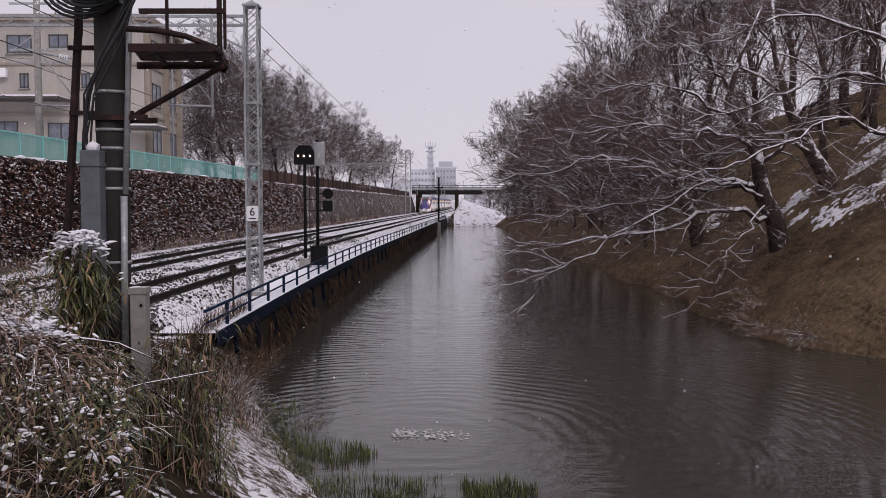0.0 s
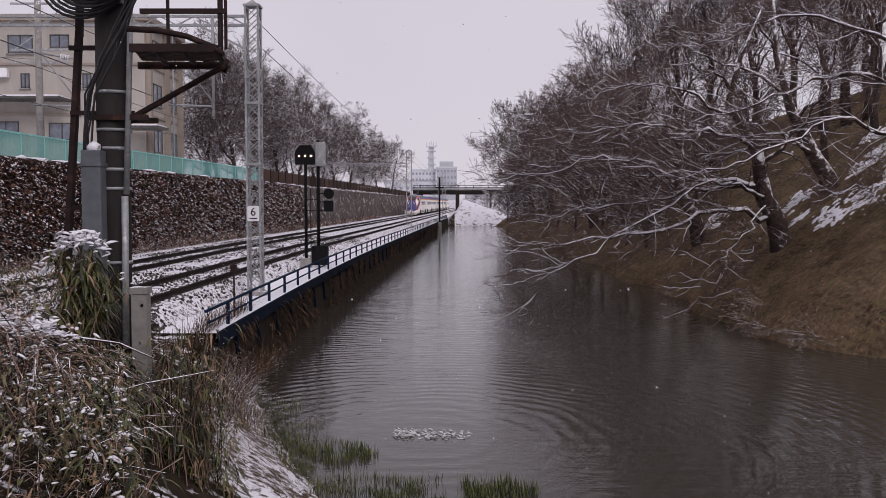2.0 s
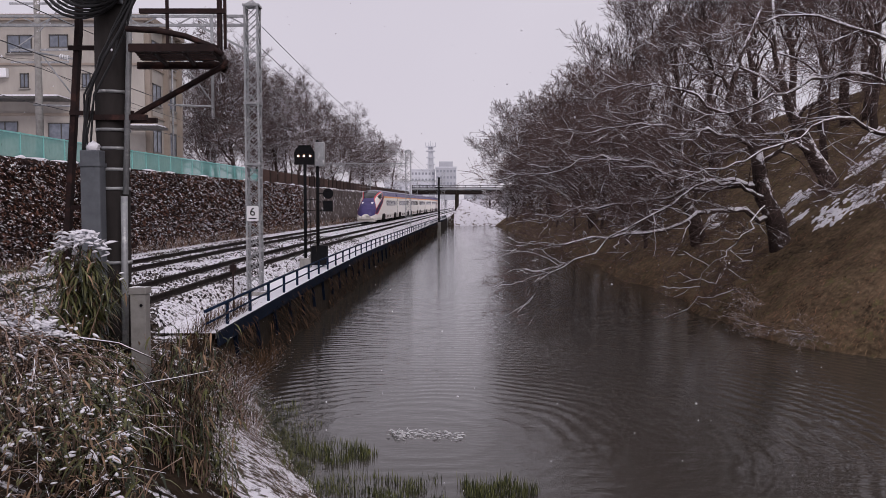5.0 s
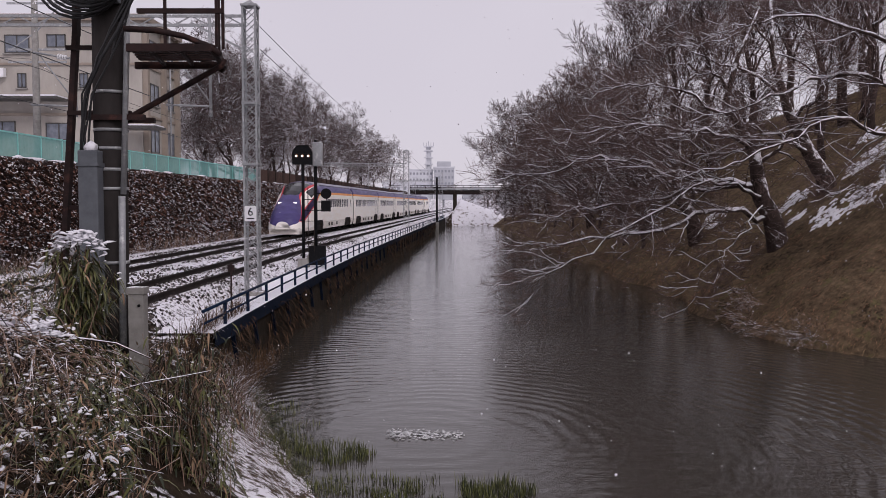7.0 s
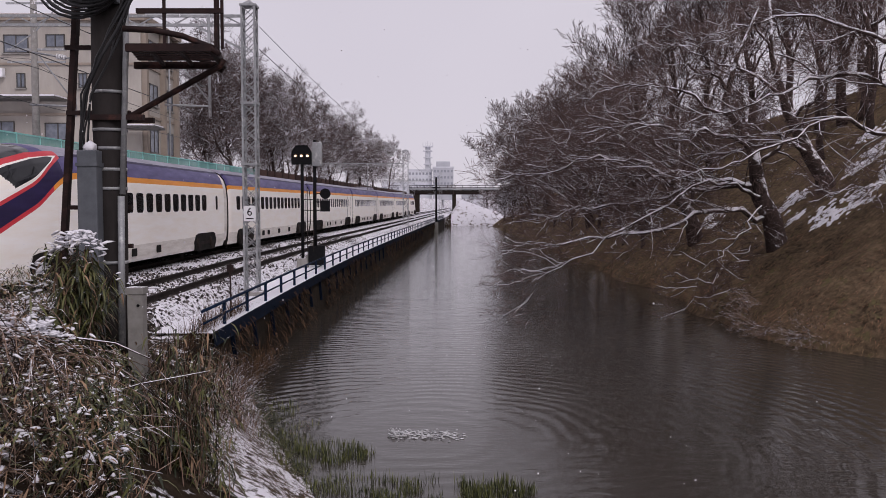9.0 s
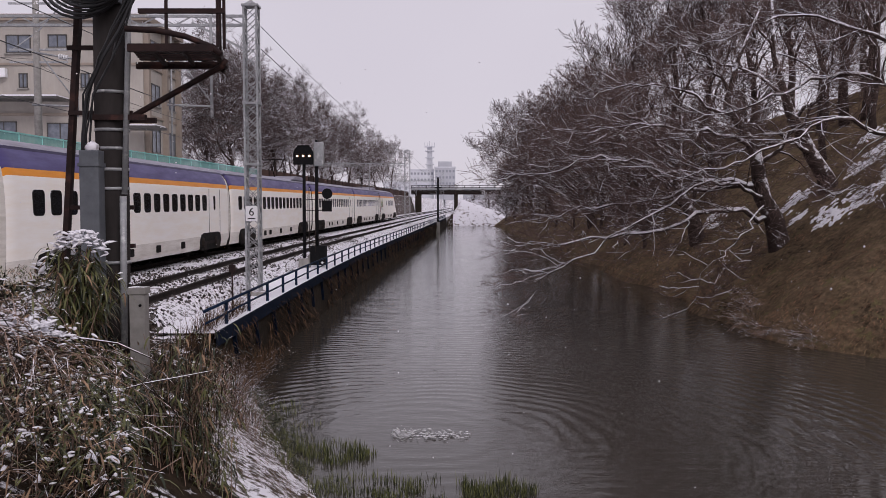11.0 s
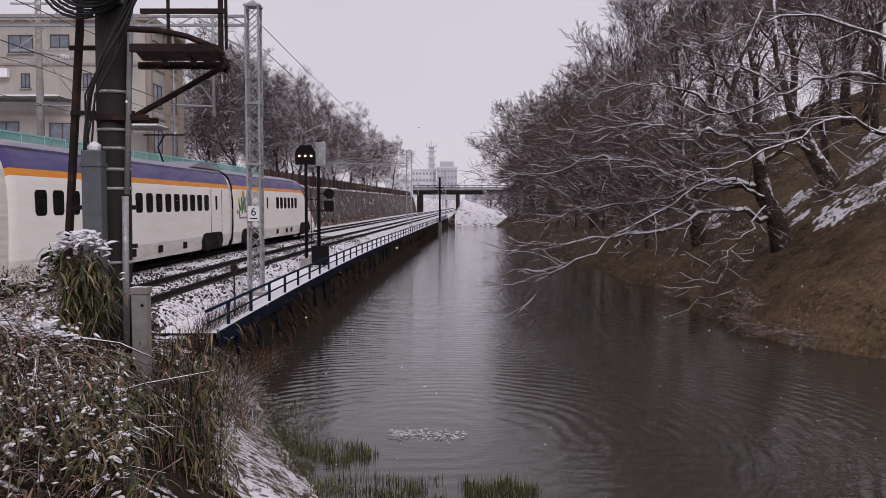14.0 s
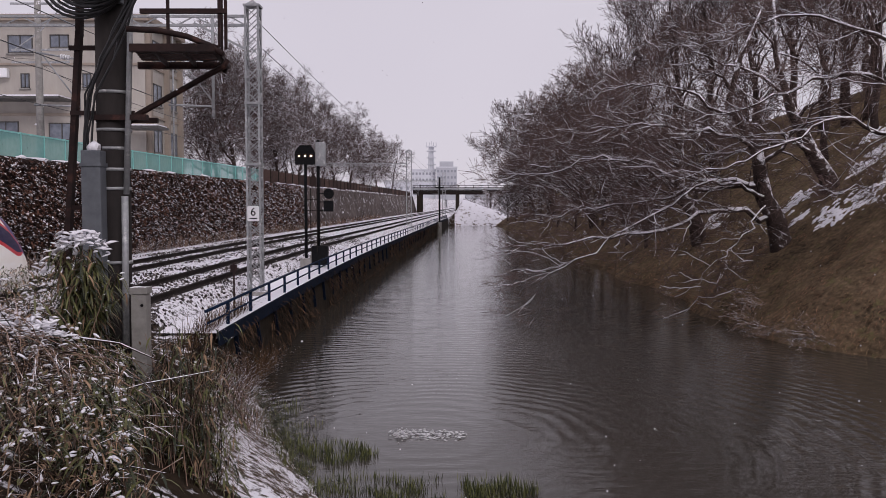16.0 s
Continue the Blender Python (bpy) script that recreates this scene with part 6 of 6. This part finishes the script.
    # tufts round the cabinet and along the shore's edge
    for i in range(120):
        if i < 60:
            x, y = rng.uniform(-3.75, -2.55), rng.uniform(8.7, 9.6)
            hgt = rng.uniform(0.45, 0.95)
        else:
            y = rng.uniform(9.0, 17.0)
            x, hgt = -3.4 - (y - 12.3) * 0.25 + rng.gauss(0, 0.2), rng.uniform(0.2, 0.5)
        z = near_z(x, y)
        top = Vector((x + rng.gauss(0, 0.08), y, z + hgt))
        stems.tube([(x, y, z), tuple(top)], [0.006, 0.004], 3, caps=False)
        a0 = rng.uniform(0, 6.28)
        for k in range(7):
            a = a0 + k * 0.9
            blade(leaves, top - Vector((0, 0, 0.05 * k)), (math.cos(a), math.sin(a), rng.uniform(-0.1, 0.7)), rng.uniform(0.15, 0.28), rng.uniform(0.025, 0.04), 1.7, rng, 3)
    tagged(part("brush_stems", stems, M_STEM), "tangle of dry reddish stems and vines with snow", "brush", kind="stuff")
    tagged(part("bamboo_grass", leaves, M_LEAF), "green bamboo grass leaves with caught snow", "bamboo grass", kind="stuff")
    tagged(part("withered_leaves", tan, M_LEAFTAN), "withered tan leaves in the brush", "leaves", kind="stuff")
    # snow caught on the brush
    s = Shape()
    for i in range(1700):
        y = rng.uniform(5.2, 13.0)
        shore = -1.75 - (y - 12.3) * 0.37
        x = shore - 0.7 - rng.random() * 3.4
        if x < -y * 0.56 - 0.2 or x > -0.37 * y:
            continue
        z = near_z(x, y) + rng.uniform(0.35, 1.0)
        p = Vector((x, y, z))
        size = rng.uniform(0.012, 0.034)
        for k in range(rng.choice((1, 1, 2, 3))):
            lump(s, p + Vector((rng.gauss(0, size), rng.gauss(0, size), rng.gauss(0, size * 0.4))), size * rng.uniform(0.6, 1.0), rng)
    for i in range(260):
        t = rng.random()
        x, y = -4.35 + 0.95 * t + rng.gauss(0, 0.12), 7.75 + rng.gauss(0, 0.15)
        z = 1.25 - 0.20 * t + rng.gauss(0, 0.045)
        lump(s, Vector((x, y, z)), rng.uniform(0.014, 0.036), rng)
    tagged(part("caught_snow", s, M_SNOW), "small cushions of snow caught on the brush", "snow", kind="stuff")
    # a bent bough under the snow
    b = thing("fallen_bough", "bent dead bough under a ridge of snow", "branch")
    part("bough", Shape().tube([(-4.7, 8.0, 1.0), (-4.1, 8.0, 1.12), (-3.6, 8.0, 1.02), (-3.05, 8.05, 0.93), (-2.75, 8.1, 0.78)], [0.016, 0.016, 0.013, 0.01, 0.006], 7), M_BARK, b)
    part("twig", Shape().tube([(-3.9, 7.6, 0.25), (-3.4, 7.6, 0.42), (-2.7, 7.7, 0.62), (-2.1, 7.8, 0.72)], [0.012, 0.01, 0.008, 0.004], 5), M_BARK, b)
    part("twig", Shape().tube([(-3.6, 7.3, 0.35), (-3.2, 7.3, -0.0), (-2.9, 7.3, -0.12), (-2.6, 7.35, -0.2)], [0.012, 0.01, 0.008, 0.004], 5), M_BARK, b)


build_brush()


def build_bamboo():
    rng = random.Random(51)
    plant = thing("bamboo_shrub", "leafy dwarf bamboo bowed under caps of snow", "bamboo")
    stems, leaves, tan = Shape(), Shape(), Shape()
    for i in range(40):
        x0, y0 = -3.62 + rng.gauss(0, 0.12), 8.6 + rng.gauss(0, 0.15)
        top = Vector((-3.62 + rng.gauss(0, 0.19), 8.6 + rng.gauss(0, 0.18), rng.uniform(1.25, 1.95)))
        z0 = near_z(x0, y0) - 0.05
        mid = Vector((x0, y0, (z0 + top.z) / 2 + 0.1))
        stems.tube([(x0, y0, z0), tuple(mid), tuple(top)], [0.007, 0.006, 0.004], 4, caps=False)
        for k in range(40):
            t = rng.random() ** 0.6
            p = mid.lerp(top, t)
            a = rng.uniform(0, 6.28)
            blade(leaves if rng.random() < 0.82 else tan, p, (math.cos(a), math.sin(a), rng.uniform(-0.2, 0.7)), rng.uniform(0.15, 0.28), rng.uniform(0.02, 0.034), 2.0, rng, 3)
    tagged(part("cane", stems, M_STEM, plant), kind="stuff")
    tagged(part("foliage", leaves, M_LEAF, plant), kind="stuff")
    tagged(part("withered_foliage", tan, M_LEAFTAN, plant), kind="stuff")
    caps = Shape()
    for i in range(150):
        x = -3.62 + rng.gauss(0, 0.2)
        z = 1.98 - 1.1 * (x + 3.58) ** 2 * 2.2 - abs(rng.gauss(0, 0.07))
        lump(caps, Vector((x, 8.5 + rng.gauss(0, 0.14), z)), rng.uniform(0.016, 0.042), rng)
    tagged(part("snow", caps, M_SNOW, plant), "caps of snow on the leaves", kind="stuff")


build_bamboo()


def build_shore_plants():
    rng = random.Random(61)
    s = Shape()
    beds = ((-1.85, 14.3, 0.75, 0.55, 1300, 0.30), (-1.15, 12.6, 0.9, 0.55, 900, 0.26), (0.75, 12.5, 0.75, 0.40, 1000, 0.30), (-0.45, 12.9, 0.5, 0.22, 90, 0.26), (-2.75, 15.2, 0.5, 0.5, 180, 0.25),
            (-3.3, 17.4, 0.4, 0.9, 220, 0.3), (-2.6, 16.2, 0.3, 0.4, 50, 0.3), (-0.2, 12.2, 1.0, 0.3, 380, 0.25), (-2.35, 13.4, 0.35, 0.6, 200, 0.24), (-2.9, 14.6, 0.25, 0.5, 120, 0.24))
    for cx, cy, rx, ry, count, hgt in beds:
        for i in range(count):
            a, r = rng.uniform(0, 6.28), math.sqrt(rng.random())
            x, y = cx + rx * r * math.cos(a), cy + ry * r * math.sin(a)
            z = max(WATER - 0.05, near_z(x, y) - 0.03)
            if noise.noise(Vector((x * 3.1, y * 3.1, 1.0))) < -0.12:
                continue
            blade(s, (x, y, z), (rng.gauss(0, 0.16), rng.gauss(0, 0.16), 1), hgt * rng.uniform(0.3, 0.95), rng.uniform(0.008, 0.02), 0.25, rng, 2)
    tagged(part("reeds", s, M_REED), "young green reeds standing in the shallow water", "reeds", kind="stuff")
    # thin dry grass on the snowy shore
    s = Shape()
    for i in range(21000):
        y = rng.uniform(10.8, 19.0)
        shore = -1.75 - (y - 12.3) * 0.37
        x = shore + rng.uniform(-1.7, 0.25)
        z = near_z(x, y)
        if noise.noise(Vector((x * 1.6, y * 1.1, 2.0))) < -0.30 and x < shore - 0.2:
            continue
        blade(s, (x, y, z - 0.02), (rng.gauss(0.1, 0.5), rng.gauss(0, 0.5), 0.8), rng.uniform(0.06, 0.20), rng.uniform(0.005, 0.011), 1.4, rng)
    for i in range(1300):
        y = rng.uniform(9.5, 17.5)
        x = -3.3 - (y - 12.3) * 0.25 + rng.gauss(0, 0.16)
        blade(s, (x, y, near_z(x, y) - 0.02), (rng.gauss(0.2, 0.5), rng.gauss(0, 0.5), 0.8), rng.uniform(0.12, 0.4), rng.uniform(0.006, 0.014), 1.3, rng)
    for i in range(1500):
        y = rng.uniform(16.5, 22.0)
        x = -4.7 + rng.uniform(-0.5, 0.5)
        blade(s, (x, y, max(-1.9, near_z(x, y))), (rng.gauss(0.2, 0.3), rng.gauss(0, 0.3), 1), rng.uniform(0.3, 1.0), rng.uniform(0.008, 0.018), 0.9, rng, 3)
    red = Shape()
    for i in range(1700):
        y = rng.uniform(13.8, 18.6)
        x = -3.75 - (y - 15.0) * 0.28 + rng.gauss(0, 0.22)
        blade(red, (x, y, near_z(x, y) - 0.02), (rng.gauss(0.1, 0.35), rng.gauss(0, 0.35), 1), rng.uniform(0.3, 0.95), rng.uniform(0.007, 0.015), 0.9, rng, 3)
    tagged(part("tall_grass", red, M_STEM), "tall brown dead grass below the walkway's end", "dry grass", kind="stuff")
    weeds = Shape()
    for i in range(5200):
        y = rng.uniform(12.6, 19.5)
        shore = -1.75 - (y - 12.3) * 0.37
        x = shore + rng.gauss(-0.1, 0.26)
        if noise.noise(Vector((x * 1.3, y * 1.3, 6.0))) < -0.15:
            continue
        blade(weeds, (x, y, max(WATER, near_z(x, y) - 0.02)), (rng.gauss(0, 0.7), rng.gauss(0, 0.7), 0.8), rng.uniform(0.06, 0.22), rng.uniform(0.012, 0.03), 1.2, rng)
    tagged(part("shore_weeds", weeds, M_WEED), "dark olive weeds along the water's edge", "weeds", kind="stuff")
    tagged(part("shore_grass", s, M_DEAD), "dry brown grass on the snow-dusted shore", "dry grass", kind="stuff")


build_shore_plants()

# ---- the bubbling spring ----
M_FOAM = surface("white_foam", (0.45, 0.45, 0.46), (0.75, 0.75, 0.76), 0.35, scale=14, bump=0.3)
FOAM = []


def build_foam():
    rng = random.Random(81)
    spring = thing("water_spring", "white foam boiling up on the dark water", "water jet", Matrix.Translation((SPRING[0], SPRING[1], WATER)))
    for k in range(3):
        s = Shape()
        for i in range(85):
            t = rng.random()
            x = -0.42 + 1.25 * t ** 1.4 + rng.gauss(0, 0.05)
            y = rng.gauss(0, 0.17)
            h = (0.035 if t < 0.35 else 0.010) * rng.uniform(0.3, 1.3)
            w = rng.uniform(0.008, 0.027)
            s.tube([(x - w * 1.6, y, 0.004), (x, y, h), (x + w * 1.6, y + 0.01, 0.004)], [0.004, w * 0.5, 0.004], 5)
        o = tagged(part("foam", s, M_FOAM, spring), kind="stuff")
        FOAM.append((o, k))


build_foam()

# ---- falling snow ----
FLAKES = []


def build_snowfall():
    rng = random.Random(91)
    s = Shape()
    for i in range(700):
        y = rng.uniform(4.5, 16)
        x = rng.uniform(-0.56, 0.56) * y
        z = rng.uniform(-2.0, 24.0)
        r = rng.uniform(0.005, 0.010)
        b = len(s.v)
        s.v += [(x + r, y, z), (x - r, y, z), (x, y + r, z), (x, y - r, z), (x, y, z + r), (x, y, z - r)]
        s.f += [(b, b + 2, b + 4), (b + 2, b + 1, b + 4), (b + 1, b + 3, b + 4), (b + 3, b, b + 4), (b + 2, b, b + 5), (b + 1, b + 2, b + 5), (b + 3, b + 1, b + 5), (b, b + 3, b + 5)]
    FLAKES.append(tagged(part("snowflakes", s, M_SNOW), "sparse falling snowflakes", "snowflakes", kind="stuff"))


build_snowfall()

# ---- sleepers, piece by piece ----


def build_sleepers():
    me = Shape().box(-1.15, 1.15, -0.12, 0.12, -0.2, 0.0).mesh("sleeper", M_SLEEPER)
    for track, middle in zip([o for o in scene.objects if o.name.startswith("railway_track")], (NEAR, FAR)):
        for k in range(145):
            y = 16.5 + 0.62 * k
            o = part("sleeper", me, None, track)
            o.location, o.rotation_euler = at(middle, y, -0.172), (0, 0, -heading(y))


build_sleepers()


def motions():
    for car, back, way in CARS:
        length = 20.0 if car.name.startswith("train_car") else 22.6
        rows = []
        for i in range(33):
            t = i * 0.5
            front = TIP_AT_NINE - TRAIN_SPEED * (t - 9.0) + back
            ya = front + (3.0 if way > 0 else -19.6)
            yb = front + (length - 3.0 if way > 0 else -3.0)
            pa, pb = at(FAR, ya), at(FAR, yb)
            d = (pa - pb).normalized()
            if way > 0:
                p = pa + d * 3.0
                turn = math.degrees(math.atan2(d.y, d.x))
            else:
                p = pb - d * 3.0
                turn = math.degrees(math.atan2(-d.y, -d.x))
            rows.append((t, pose(p.x, p.y, 0.0, 0, 0, turn)))
        walk(car, rows)
    for o, k in FOAM:
        rng = random.Random(k)
        walk(o, [(i * 0.5, pose(rng.uniform(-0.06, 0.06), rng.uniform(-0.03, 0.03), rng.uniform(-0.02, 0.025), 0, 0, rng.uniform(-5, 5))) for i in range(33)])
    for o in FLAKES:
        walk(o, [(i * 2.0, pose(0.12 * math.sin(i * 1.3), 0, -1.15 * 2.0 * i)) for i in range(9)])


motions()
